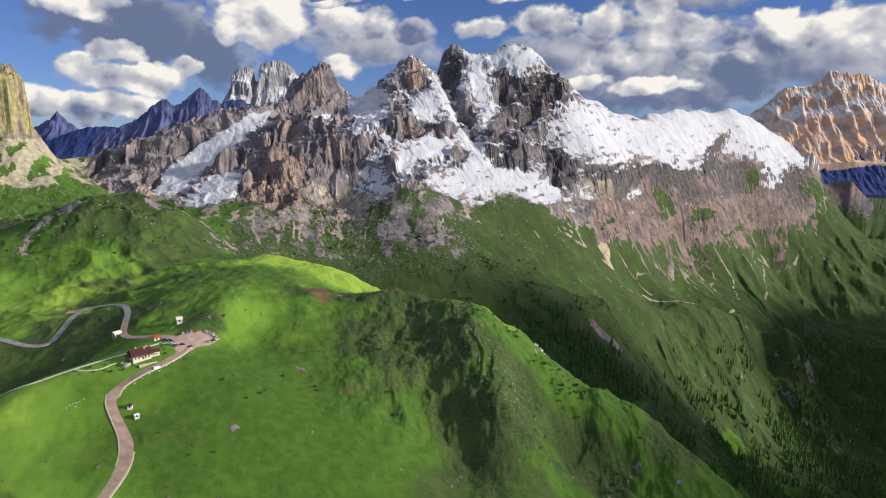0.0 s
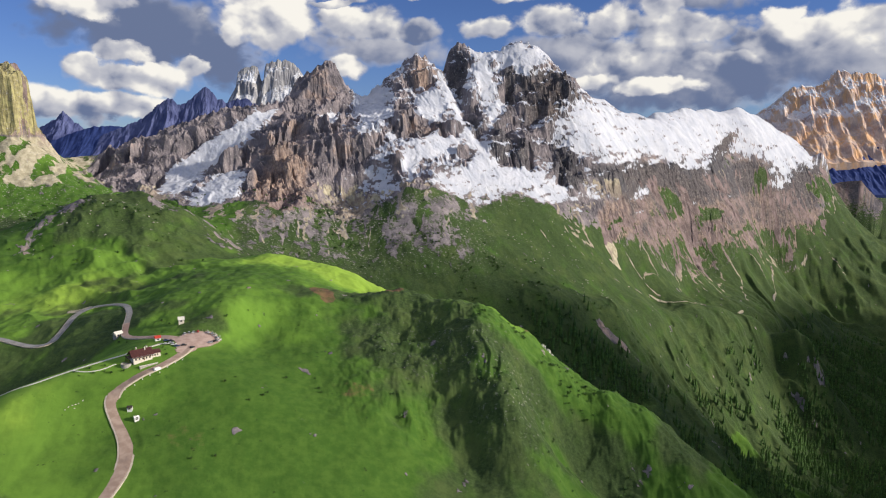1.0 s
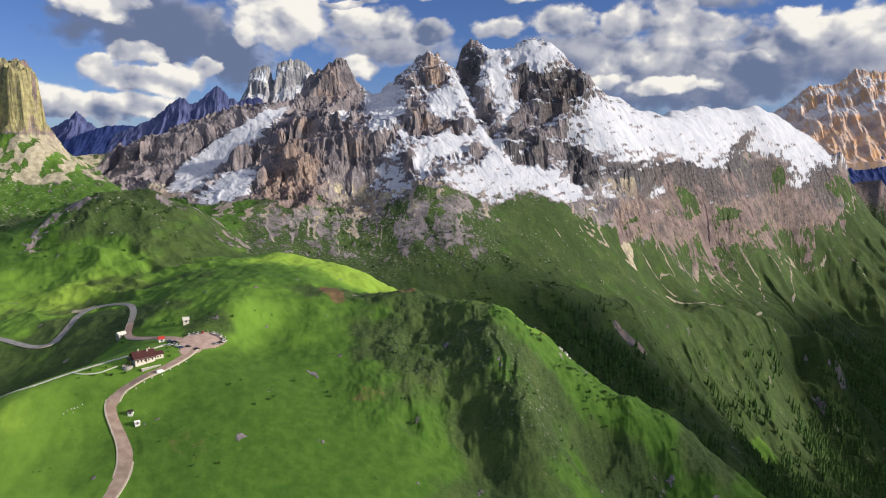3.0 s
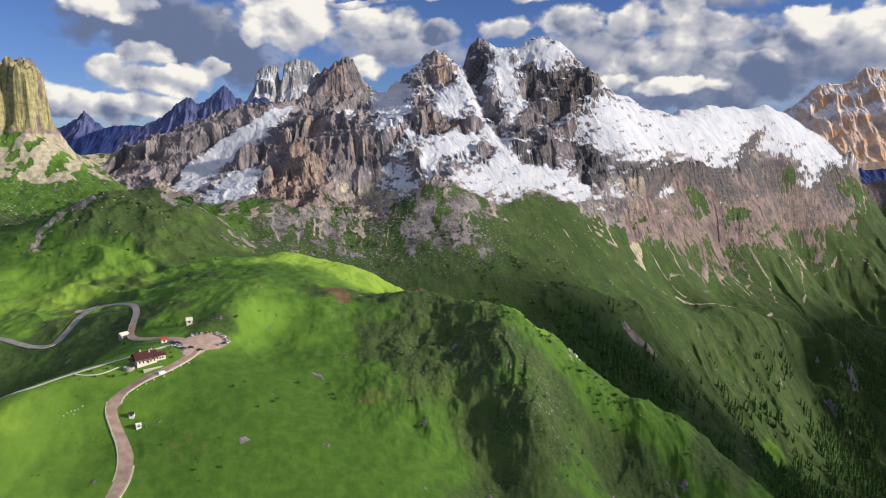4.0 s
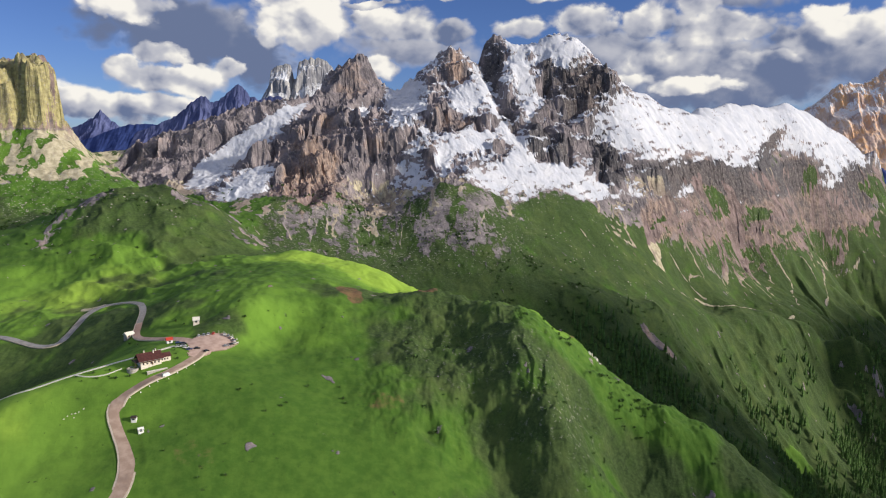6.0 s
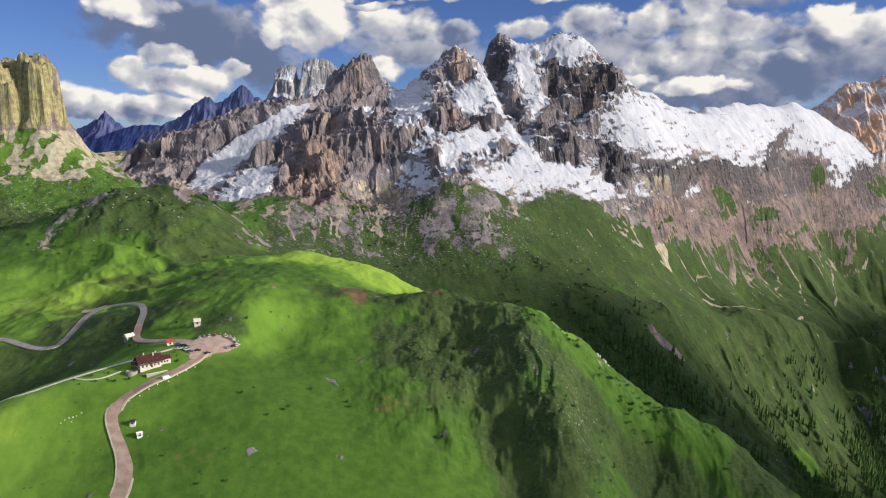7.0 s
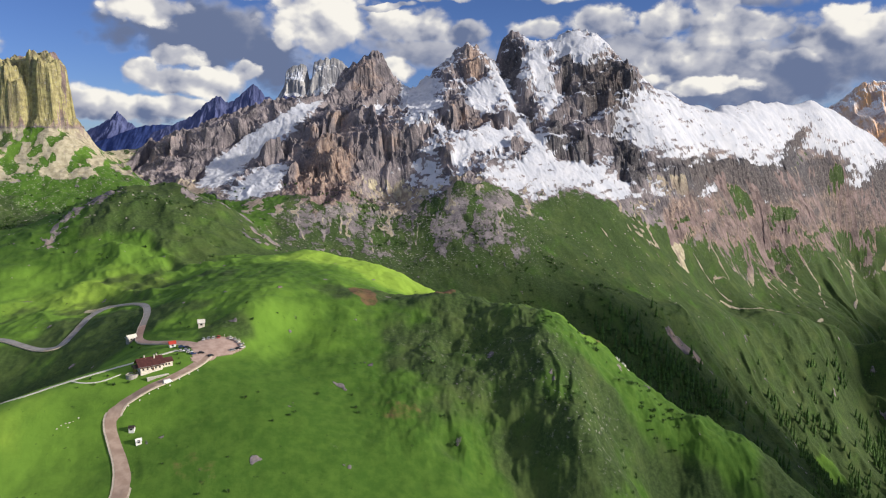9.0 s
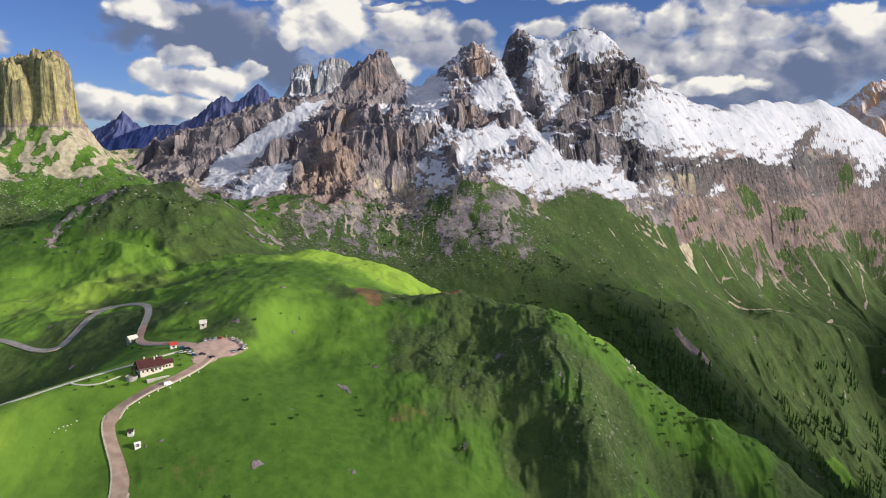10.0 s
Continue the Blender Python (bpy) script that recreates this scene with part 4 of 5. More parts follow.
def snowy_rock(name, rock_dark, rock_pale, rust, level, span):
    """Far walls: banded rock with snow on what lies flat enough, more of it higher up."""
    mat, tree, b = shader(name, 0.95)
    w = Web(tree)
    geo, sep, pos = w.add("ShaderNodeNewGeometry"), w.add("ShaderNodeSeparateXYZ"), w.add("ShaderNodeSeparateXYZ")
    w.put(geo.outputs["Normal"], sep.inputs[0]), w.put(w.obj, pos.inputs[0])
    col = w.mix(w.ramp(w.noise(70, 6, 0.65), 0.38, 0.62), rock_dark, rock_pale)
    col = w.mix(w.ramp(w.noise(60, 6, 0.68, (1, 1, 0.2), 0.4), 0.44, 0.62, 0, 0.85), col, rust)
    high = w.ramp(pos.outputs[2], level - span, level + span)
    lies = w.math("ADD", sep.outputs[2], w.math("MULTIPLY", w.math("SUBTRACT", w.noise(45, 7, 0.7), 0.5), 1.3))
    snow = w.math("MULTIPLY", w.ramp(lies, 0.5, 0.68), high)
    w.put(w.mix(snow, col, (0.74, 0.76, 0.8)), b.inputs["Base Color"])
    w.put(w.bump(w.noise(40, 6, 0.65, (1, 1, 0.3)), 10, 0.6), b.inputs["Normal"])


snowy_rock("east_wall", (0.45, 0.33, 0.29), (0.7, 0.53, 0.42), (0.74, 0.42, 0.2), 280, 140)
snowy_rock("twin_wall", (0.26, 0.26, 0.28), (0.48, 0.47, 0.45), (0.2, 0.2, 0.22), 340, 100)

land()



# ---- ranges in the distance ----
def far_range(name, crest, base, width, seed, mat, label, rough=0.12, rows=70, cols=260, ledges=0.1, banded=False):
    """A mountain built along its crest line, with buttresses and gullies down both flanks."""
    p = flowing(crest, 1e9)
    seg = np.r_[0, np.cumsum(np.hypot(*np.diff(p[:, :2], axis=0).T))]
    s = np.linspace(0, seg[-1], cols)
    cx, cy, cz = (np.interp(s, seg, p[:, k]) for k in range(3))
    t = np.linspace(-1, 0.6, rows)
    S, T = np.meshgrid(s, t)
    X = np.interp(S, s, cx)
    Y = np.interp(S, s, cy) + T * width
    top = np.interp(S, s, cz)
    fall = np.clip(1 - np.abs(T) ** 0.8, 0, 1)
    rise = (top - base)
    Z = base + rise * fall + rise * rough * 2.2 * (ridged(X / (width * 0.22), Y / (width * 0.6), 5, seed) - 0.45) * step(np.abs(T), 0.0, 0.25) * fall ** 0.3
    Z = Z + rise * rough * 0.45 * fbm(X / (width * 0.07), Y / (width * 0.1), 4, seed + 9) * fall ** 0.3
    f = (Z - base) / (rise * 0.3 + 1e-6) + 0.6 * fbm(X / width, Y / width, 3, seed + 4)
    Z = Z + ledges * rise * 0.3 * (step(f - np.floor(f), 0.3, 0.75) - (f - np.floor(f))) * step(np.abs(T), 0.02, 0.2)
    Z[0], Z[-1] = -450, -450
    co = np.stack([X, Y, Z], -1).reshape(-1, 3)
    idx = np.arange(rows * cols).reshape(rows, cols)
    quads = np.stack([idx[:-1, :-1], idx[:-1, 1:], idx[1:, 1:], idx[1:, :-1]], -1).reshape(-1, 4)
    across, up = co[quads[:, 1]] - co[quads[:, 0]], co[quads[:, 3]] - co[quads[:, 0]]
    nrm = np.cross(across, up)
    flat = np.abs(nrm[:, 2]) / (np.linalg.norm(nrm, axis=1) + 1e-9)
    top = tagged(new(name), label, "mountain") if banded else None
    for piece, pick in (("rock_wall", flat < 0.6), ("snow_band", flat >= 0.6)) if banded else ((name, flat > -1),):
        used, inv = np.unique(quads[pick], return_inverse=True)
        me = bpy.data.meshes.new(piece)
        me.from_pydata(co[used].tolist(), [], inv.reshape(-1, 4).tolist())
        me.materials.append(MAT[mat])
        ob = new(piece, me)
        ob.parent = top
    return top or tagged(ob, label, "mountain")


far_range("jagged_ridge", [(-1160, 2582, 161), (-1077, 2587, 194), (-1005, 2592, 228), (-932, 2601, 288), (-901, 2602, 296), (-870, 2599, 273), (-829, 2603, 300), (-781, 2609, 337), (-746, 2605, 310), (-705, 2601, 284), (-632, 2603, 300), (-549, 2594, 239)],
          0, 260, 301, "hazed_rock", "jagged rock ridge with blue distance haze in its colour", 0.05)
far_range("twin_peak", [(-890, 3317, 330), (-852, 3327, 400), (-842, 3335, 470), (-800, 3340, 490), (-752, 3340, 492), (-738, 3343, 430), (-724, 3343, 440), (-712, 3343, 505), (-651, 3356, 525), (-590, 3366, 515), (-545, 3368, 460), (-480, 3360, 350)],
          120, 300, 311, "twin_wall", "massive square-topped peak with snow-dusted bands of rock", 0.05, ledges=0.4)
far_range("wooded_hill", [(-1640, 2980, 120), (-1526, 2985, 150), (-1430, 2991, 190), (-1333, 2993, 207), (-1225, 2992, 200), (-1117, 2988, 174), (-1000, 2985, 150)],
          -100, 420, 321, "hazed_wood", "wooded hill far behind the pass, tinted dark blue by painted haze", 0.03)
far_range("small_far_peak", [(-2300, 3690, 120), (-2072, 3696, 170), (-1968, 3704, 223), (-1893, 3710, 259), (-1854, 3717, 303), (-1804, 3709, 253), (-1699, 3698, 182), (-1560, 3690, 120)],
          0, 300, 331, "hazed_rock", "small pointed peak far off under the clouds", 0.06)
far_range("eastern_peak", [(1940, 4285, 215), (2029, 4287, 274), (2208, 4295, 376), (2315, 4305, 468), (2386, 4306, 496), (2493, 4302, 503), (2564, 4304, 539), (2636, 4311, 599), (2707, 4305, 585), (2849, 4297, 574), (3009, 4279, 504), (3239, 4247, 363)],
          20, 480, 341, "east_wall", "orange-brown banded limestone peak with snow on its ledges", 0.06, 90, 320, 0.3, True)
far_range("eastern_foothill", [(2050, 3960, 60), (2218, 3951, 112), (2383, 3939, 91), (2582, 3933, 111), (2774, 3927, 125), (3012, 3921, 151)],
          -150, 300, 351, "hazed_wood", "wooded foothill below the orange peak, tinted dark blue by painted haze", 0.04)


# ---- small builders ----
def base_of(name, m, label, category, group=""):
    ob = new(name)
    ob.empty_display_size = 0.5
    ob.matrix_world = m
    return tagged(ob, label, category, group)


def part(name, bm, material, parent, label=""):
    """One mesh object under a thing or a part."""
    me = bpy.data.meshes.new(name)
    bm.to_mesh(me)
    bm.free()
    me.materials.append(MAT[material])
    ob = new(name, me)
    ob.parent = parent
    return tagged(ob, label)


def block(x0, y0, z0, x1, y1, z1, bevel=0.0, taper=0.0):
    bm = bmesh.new()
    vs = [bm.verts.new((x, y, z)) for z in (z0, z1) for x, y in ((x0, y0), (x1, y0), (x1, y1), (x0, y1))]
    if taper:
        cx, cy = (x0 + x1) / 2, (y0 + y1) / 2
        for v in vs[4:]:
            v.co.x, v.co.y = cx + (v.co.x - cx) * (1 - taper), cy + (v.co.y - cy) * (1 - taper)
    for f in ((3, 2, 1, 0), (4, 5, 6, 7), (0, 1, 5, 4), (1, 2, 6, 5), (2, 3, 7, 6), (3, 0, 4, 7)):
        bm.faces.new([vs[k] for k in f])
    if bevel:
        bmesh.ops.bevel(bm, geom=bm.edges[:], offset=bevel, segments=2, affect="EDGES")
    return bm


def prism(profile, x0, x1):
    """A solid with the given (y, z) outline, drawn along x."""
    bm = bmesh.new()
    a = [bm.verts.new((x0, y, z)) for y, z in profile]
    b = [bm.verts.new((x1, y, z)) for y, z in profile]
    n = len(profile)
    bm.faces.new(a[::-1]), bm.faces.new(b)
    for k in range(n):
        bm.faces.new((a[k], a[(k + 1) % n], b[(k + 1) % n], b[k]))
    bmesh.ops.recalc_face_normals(bm, faces=bm.faces[:])
    return bm


def rod(x, y, z0, z1, r0, r1, sides=8):
    bm = bmesh.new()
    bmesh.ops.create_cone(bm, cap_ends=True, segments=sides, radius1=r0, radius2=r1, depth=z1 - z0)
    bmesh.ops.translate(bm, verts=bm.verts[:], vec=(x, y, (z0 + z1) / 2))
    return bm


def height(x, y):
    return float(terrain(np.array([float(x)]), np.array([float(y)]))[0])


# ---- roads and paths ----
def ribbon(name, line, half, mat, label, verge=0.0, lift=0.22):
    p = flowing(line, 2.0)
    d = np.gradient(p, axis=0)
    side = np.stack([d[:, 1], -d[:, 0]], 1) / np.hypot(*d.T)[:, None]

    def strip(offsets, up, mat_name, part_name, parent):
        bm = bmesh.new()
        o = np.array(offsets)
        xy = p[:, None] + side[:, None] * (o[None, :, None] + 0.12 * gnoise(p[:, :1] * 0.3 + o, p[:, 1:] * 0.3, 7)[..., None])
        z = 0.6 * lie(p[:, 0], p[:, 1])[:, None] + 0.4 * lie(xy[..., 0], xy[..., 1]) + up
        z[:, 0] -= 0.6
        z[:, -1] -= 0.6
        rows = [[bm.verts.new((*xy[k, n], z[k, n])) for n in range(len(o))] for k in range(len(p))]
        for a, b in zip(rows[:-1], rows[1:]):
            for n in range(len(offsets) - 1):
                bm.faces.new((a[n], a[n + 1], b[n + 1], b[n]))
        bmesh.ops.recalc_face_normals(bm, faces=bm.faces[:])
        me = bpy.data.meshes.new(part_name)
        bm.to_mesh(me)
        bm.free()
        me.materials.append(MAT[mat_name])
        ob = new(part_name, me)
        ob.parent = parent
        return ob

    road = strip([-half - 0.05, -half, -half / 2, 0, half / 2, half, half + 0.05], lift, mat, name, None)
    tagged(road, label, "road", kind="structure")
    if verge:
        strip([-half - verge - 0.1, -half - verge, -half + 0.3, -half + 0.35], lift - 0.1, "verge", "verge", road)
        strip([half - 0.35, half - 0.3, half + verge, half + verge + 0.1], lift - 0.1, "verge", "verge", road)
    return road


ribbon("road_1", ROAD_UP, 3.4, "asphalt", "brownish worn asphalt pass road with pale gravel edges", 0.9)
ribbon("road_2", ROAD_OVER[5:], 3.0, "old_asphalt", "grey asphalt road looping away over the pass", 0.5)
ribbon("road_3", ROAD_OVER[:6], 3.3, "car_park", "reddish-brown worn road between the car park and the bend", 0.6)
ribbon("path_1", FOOTPATH, 1.0, "gravel", "pale gravel footpath leading to the hotel")
ribbon("path_2", SIDE_PATH, 0.4, "gravel", "narrow pale trodden path in the grass")


def car_park():
    xs, ys = np.meshgrid(np.arange(-170, -134, 1.0), np.arange(444, 483, 1.0))
    edge = along(CAR_PARK + CAR_PARK[:1], xs, ys)[0] + 0.8 * fbm(xs / 5, ys / 5, 2, 401)
    ok = in_plan(CAR_PARK, xs, ys) | (edge < 1.2)
    z = lie(xs, ys) + 0.3
    bm = bmesh.new()
    vs = {}
    for i, j in zip(*np.nonzero(ok)):
        vs[i, j] = bm.verts.new((xs[i, j], ys[i, j], z[i, j]))
    for i, j in list(vs):
        c = [(i, j), (i, j + 1), (i + 1, j + 1), (i + 1, j)]
        if all(k in vs for k in c):
            bm.faces.new([vs[k] for k in c])
    rim = bmesh.ops.extrude_edge_only(bm, edges=[e for e in bm.edges if e.is_boundary])
    bmesh.ops.translate(bm, verts=[v for v in rim["geom"] if isinstance(v, bmesh.types.BMVert)], vec=(0, 0, -0.7))
    me = bpy.data.meshes.new("car_park")
    bm.to_mesh(me)
    bm.free()
    me.materials.append(MAT["car_park"])
    tagged(new("car_park", me), "reddish-brown worn open car park beside the road", "car park", kind="structure")


car_park()


# ---- buildings ----
def window(wall, x, y, z, w, h, out):
    """A framed window set into a wall that faces along out (unit y step)."""
    f = part("window", block(x - w / 2 - 0.1, y - 0.06 + out * 0.05, z - 0.1, x + w / 2 + 0.1, y + 0.06 + out * 0.05, z + h + 0.1), "timber", wall)
    part("pane", block(x - w / 2, y - 0.05 + out * 0.09, z, x + w / 2, y + 0.05 + out * 0.09, z + h), "pane", f, "dark glass pane")
    return f


def gable_house(name, m, length, depth, eave, ridge, label, plinth="render_white", upper="timber", roof="roof_tin", windows=4, over=0.8, storeys=2):
    h = base_of(name, m, label, "building")
    y0, y1 = -depth / 2, depth / 2
    cut = eave * 0.55
    wall = part("wall", block(-length / 2, y0, -2.5, length / 2, y1, cut), plinth, h)
    up = part("upper_wall", prism([(y0 + 0.02, cut), (y1 - 0.02, cut), (y1 - 0.02, eave), (0, ridge - 0.3), (y0 + 0.02, eave)], -length / 2 + 0.02, length / 2 - 0.02), upper, h, "dark boarded upper storey")
    k = (ridge - eave) / (depth / 2)
    for sgn, part_name in ((-1, "roof"), (1, "roof")):
        e = depth / 2 + over
        prof = [(0, ridge), (sgn * e, ridge - k * e), (sgn * e, ridge - k * e + 0.25), (0, ridge + 0.28)]
        r = part(part_name, prism(prof, -length / 2 - over, length / 2 + over), roof, h)
        part("gutter", prism([(sgn * e, ridge - k * e), (sgn * (e + 0.16), ridge - k * e), (sgn * (e + 0.16), ridge - k * e + 0.2), (sgn * e, ridge - k * e + 0.2)], -length / 2 - over, length / 2 + over), "metal", r)
    part("ridge_cap", prism([(-0.25, ridge + 0.2), (0.25, ridge + 0.2), (0, ridge + 0.42)], -length / 2 - over, length / 2 + over), roof, h)
    for n in range(windows):
        x = -length / 2 + (n + 0.7) * length / (windows + 0.4)
        for s in range(storeys):
            z = 0.9 + s * (eave - 0.4) / storeys
            window(wall if s == 0 else up, x, y0, z, 1.0, 1.2, -1)
            window(wall if s == 0 else up, x, y1, z, 1.0, 1.2, 1)
    return h


def site(x, y, turn, dz=0.0):
    return pose(x, y, float(lie(np.array([float(x)]), np.array([float(y)]))[0]) + dz, 0, 0, turn)


def hotel():
    m = site(-176.0, 431.8, 41, 0.1) @ Matrix.Scale(0.74, 4)
    h = gable_house("mountain_hotel", m, 15.5, 10.5, 4.7, 8.4, "two-storey mountain hotel with red-brown metal roof and pale walls", windows=5, over=1.5)
    wing = part("wing_wall", block(7.2, -3.2, -2.5, 15.5, 4.2, 3.6), "render_white", h)
    for sgn in (-1, 1):
        e = 4.4
        part("wing_roof", prism([(0.5, 5.7), (0.5 + sgn * e, 3.3), (0.5 + sgn * e, 3.55), (0.5, 5.95)], 7.25, 16.2), "roof_tin", h)
    part("wing_gable", prism([(-3.15, 3.6), (4.15, 3.6), (0.5, 5.55)], 7.3, 15.45), "timber", h)
    for x in (8.8, 10.9, 13.0):
        window(wing, x, -3.2, 1.2, 1.0, 1.2, -1)
    for x, y in ((-3.0, 1.3), (3.2, -1.2), (5.6, 1.0)):
        c = part("chimney", block(x - 0.4, y - 0.4, 7.0, x + 0.4, y + 0.4, 10.0, 0.04), "render_white", h)
        part("chimney_cap", block(x - 0.55, y - 0.55, 10.0, x + 0.55, y + 0.55, 10.2), "stone", c)
    d = part("door", block(0.2, -5.36, -0.2, 1.5, -5.22, 2.0), "timber", h)
    part("door_handle", block(1.28, -5.42, 0.9, 1.36, -5.36, 1.1), "metal", d)
    # balcony along the front
    b = part("balcony", block(-6.6, -6.5, 2.75, 6.6, -5.25, 2.95), "timber", h)
    part("railing", block(-6.6, -6.5, 3.75, 6.6, -6.42, 3.87), "timber", b)
    for k in range(12):
        x = -6.5 + k * 13.0 / 11
        part("baluster", block(x - 0.05, -6.49, 2.95, x + 0.05, -6.43, 3.75), "timber", b)
    # dark porch at the western end with a round stone terrace in front
    part("porch_roof", prism([(-4.6, 3.1), (4.6, 3.1), (4.6, 3.35), (0, 5.0), (-4.6, 3.35)], -11.6, -7.2), "roof_dark", h, "dark lean-to porch roof")
    for y in (-4.0, 0.0, 4.0):
        part("porch_post", block(-11.3, y - 0.12, -2.0, -11.06, y + 0.12, 3.1), "timber", h)


hotel()


def round_terrace():
    m = site(-182.5, 425.2, 0, 0.0) @ Matrix.Scale(0.7, 4)
    t = base_of("stone_terrace", m, "rounded stone-walled terrace beside the hotel", "terrace")
    bm = bmesh.new()
    bmesh.ops.create_cone(bm, cap_ends=True, segments=28, radius1=4.6, radius2=4.4, depth=3.0)
    bmesh.ops.translate(bm, verts=bm.verts[:], vec=(0, 0, -0.7))
    part("terrace_floor", bm, "stone", t)
    bm = bmesh.new()
    ring = [(math.cos(a), math.sin(a)) for a in np.linspace(0, 2 * math.pi, 29)[:-1]]
    loops = [[bm.verts.new((c * r, s * r, z)) for c, s in ring] for r, z in ((4.5, 0.7), (4.5, 1.5), (4.1, 1.5), (4.1, 0.7))]
    for a, b in zip(loops, loops[1:] + loops[:1]):
        for k in range(28):
            bm.faces.new((a[k], a[(k + 1) % 28], b[(k + 1) % 28], b[k]))
    bmesh.ops.recalc_face_normals(bm, faces=bm.faces[:])
    part("parapet", bm, "stone", t)


round_terrace()


def low_wall():
    w = base_of("retaining_wall", site(-169.0, 426.0, 41, 0.0), "long low pale wall in front of the hotel", "wall")
    part("wall_body", block(-5.6, -0.5, -1.5, 5.6, 0.5, 0.75, 0.05), "stone", w)
    part("coping", block(-5.7, -0.62, 0.75, 5.7, 0.62, 0.9, 0.03), "gravel", w)


low_wall()
gable_house("hay_hut", site(-171.5, 494.5, 20), 3.8, 3.4, 2.4, 3.9, "small pale hay hut with a light shingle roof", "render_white", "render_white", "gravel", 1, 0.4, 1)
gable_house("stone_chalet", site(-219.0, 498.5, 55), 5.4, 4.0, 2.2, 3.5, "pale stone chalet beside the road bend", "stone", "render_white", "gravel", 2, 0.5, 1)
gable_house("red_kiosk", site(-177.5, 464.5, 35), 3.4, 2.6, 2.3, 3.4, "small white kiosk with a red roof by the car park", "white_paint", "white_paint", "red_paint", 1, 0.4, 1)
for sx, sy, turn, tone in ((-168.9, 394.8, 10, "roof_dark"), (-162.6, 388.0, 35, "white_paint")):
    s = gable_house("field_shed", site(sx, sy, turn), 2.6, 2.2, 1.7, 2.4, "small white-painted field shed in the meadow" if tone == "white_paint" else "small white field shed with a dark roof", "white_paint", "white_paint", tone, 1, 0.2, 1)
    s["group"] = "field sheds"


# ---- vehicles ----
def car(paint, m, label, van=False):
    c = base_of("car" if not van else "camper_van", m, label, "car" if not van else "van", "parked cars")
    L2, W, H = (2.15, 0.88, 0.78) if not van else (2.9, 1.05, 0.95)
    prof = [(-L2, 0.32), (L2, 0.32), (L2, H - 0.1), (L2 - 0.9, H + 0.05), (-L2 + 0.25, H + 0.1), (-L2, H - 0.05)]
    bm = prism([(x, z) for x, z in prof], -W, W)
    bmesh.ops.rotate(bm, verts=bm.verts[:], cent=(0, 0, 0), matrix=Matrix.Rotation(radians(-90), 3, "Z"))
    bmesh.ops.bevel(bm, geom=bm.edges[:], offset=0.08, segments=1, affect="EDGES")
    body = part("body", bm, paint, c)
    top = 1.45 if not van else 2.5
    cab = prism([(-L2 + 0.35, H), (L2 - 1.0, H), (L2 - 1.75, top), (-L2 + 0.8, top)] if not van else [(-L2 + 0.1, H), (L2 - 0.5, H), (L2 - 1.2, top), (-L2 + 0.1, top)], -W + 0.1, W - 0.1)
    bmesh.ops.rotate(cab, verts=cab.verts[:], cent=(0, 0, 0), matrix=Matrix.Rotation(radians(-90), 3, "Z"))
    part("cabin_glass" if not van else "cabin", cab, "pane" if not van else paint, c)
    part("roof_panel", block(-L2 + 0.85, -W + 0.14, top - 0.02, L2 - 1.78, W - 0.14, top + 0.05, 0.02), paint, c)
    if van:
        part("windscreen", block(L2 - 1.15, -W + 0.2, 1.3, L2 - 0.72, W - 0.2, 2.1), "pane", c)
    for x in (-L2 + 0.75, L2 - 0.8):
        for y in (-W + 0.05, W - 0.05):
            bm = bmesh.new()
            bmesh.ops.create_cone(bm, cap_ends=True, segments=14, radius1=0.33, radius2=0.33, depth=0.22)
            bmesh.ops.rotate(bm, verts=bm.verts[:], cent=(0, 0, 0), matrix=Matrix.Rotation(radians(90), 3, "X"))
            bmesh.ops.translate(bm, verts=bm.verts[:], vec=(x, y, 0.33))
            part("wheel", bm, "rubber", c)
    for y in (-W + 0.25, W - 0.25):
        part("headlight", block(L2 - 0.03, y - 0.14, 0.52, L2 + 0.03, y + 0.14, 0.66), "white_paint", body)
    return c


PAINTS = [("white_paint", "white car parked on the brown car park"), ("black_paint", "black car parked on the brown car park"),
          ("silver_paint", "silver car parked on the brown car park"), ("blue_paint", "dark blue car parked on the brown car park"), ("red_paint", "red car parked on the brown car park")]


def cars():
    first = {}
    spots = [(-147.5, 478.6, 100, 0), (-145.0, 478.2, 95, 2), (-142.6, 477.2, 80, 0), (-140.4, 475.6, 60, 2), (-139.2, 473.2, 40, 0), (-140.8, 471.0, 30, 1), (-143.2, 467.8, 35, 2),
             (-162.5, 474.2, 110, 0), (-160.0, 475.6, 105, 2), (-157.4, 476.6, 100, 0), (-154.6, 477.8, 100, 4), (-151.6, 456.0, 55, 1), (-157.6, 457.0, 20, 1), (-167.5, 461.6, 15, 1),
             (-166.4, 458.2, 15, 2), (-163.8, 455.8, 20, 0), (-161.2, 454.0, 25, 3), (-168.6, 456.0, 15, 0), (-171.2, 462.6, 15, 3)]
    for x, y, turn, k in spots:
        m = site(x, y, turn, 0.3) @ Matrix.Scale(0.86, 4)
        if k in first:
            copy_thing(first[k], site(x, y, turn, 0.3))
        else:
            first[k] = car(PAINTS[k][0], m, PAINTS[k][1])
    car("white_paint", site(-162.6, 423.2, 47, 0.26) @ Matrix.Scale(0.8, 4), "white camper van parked at the edge of the road", True)


cars()


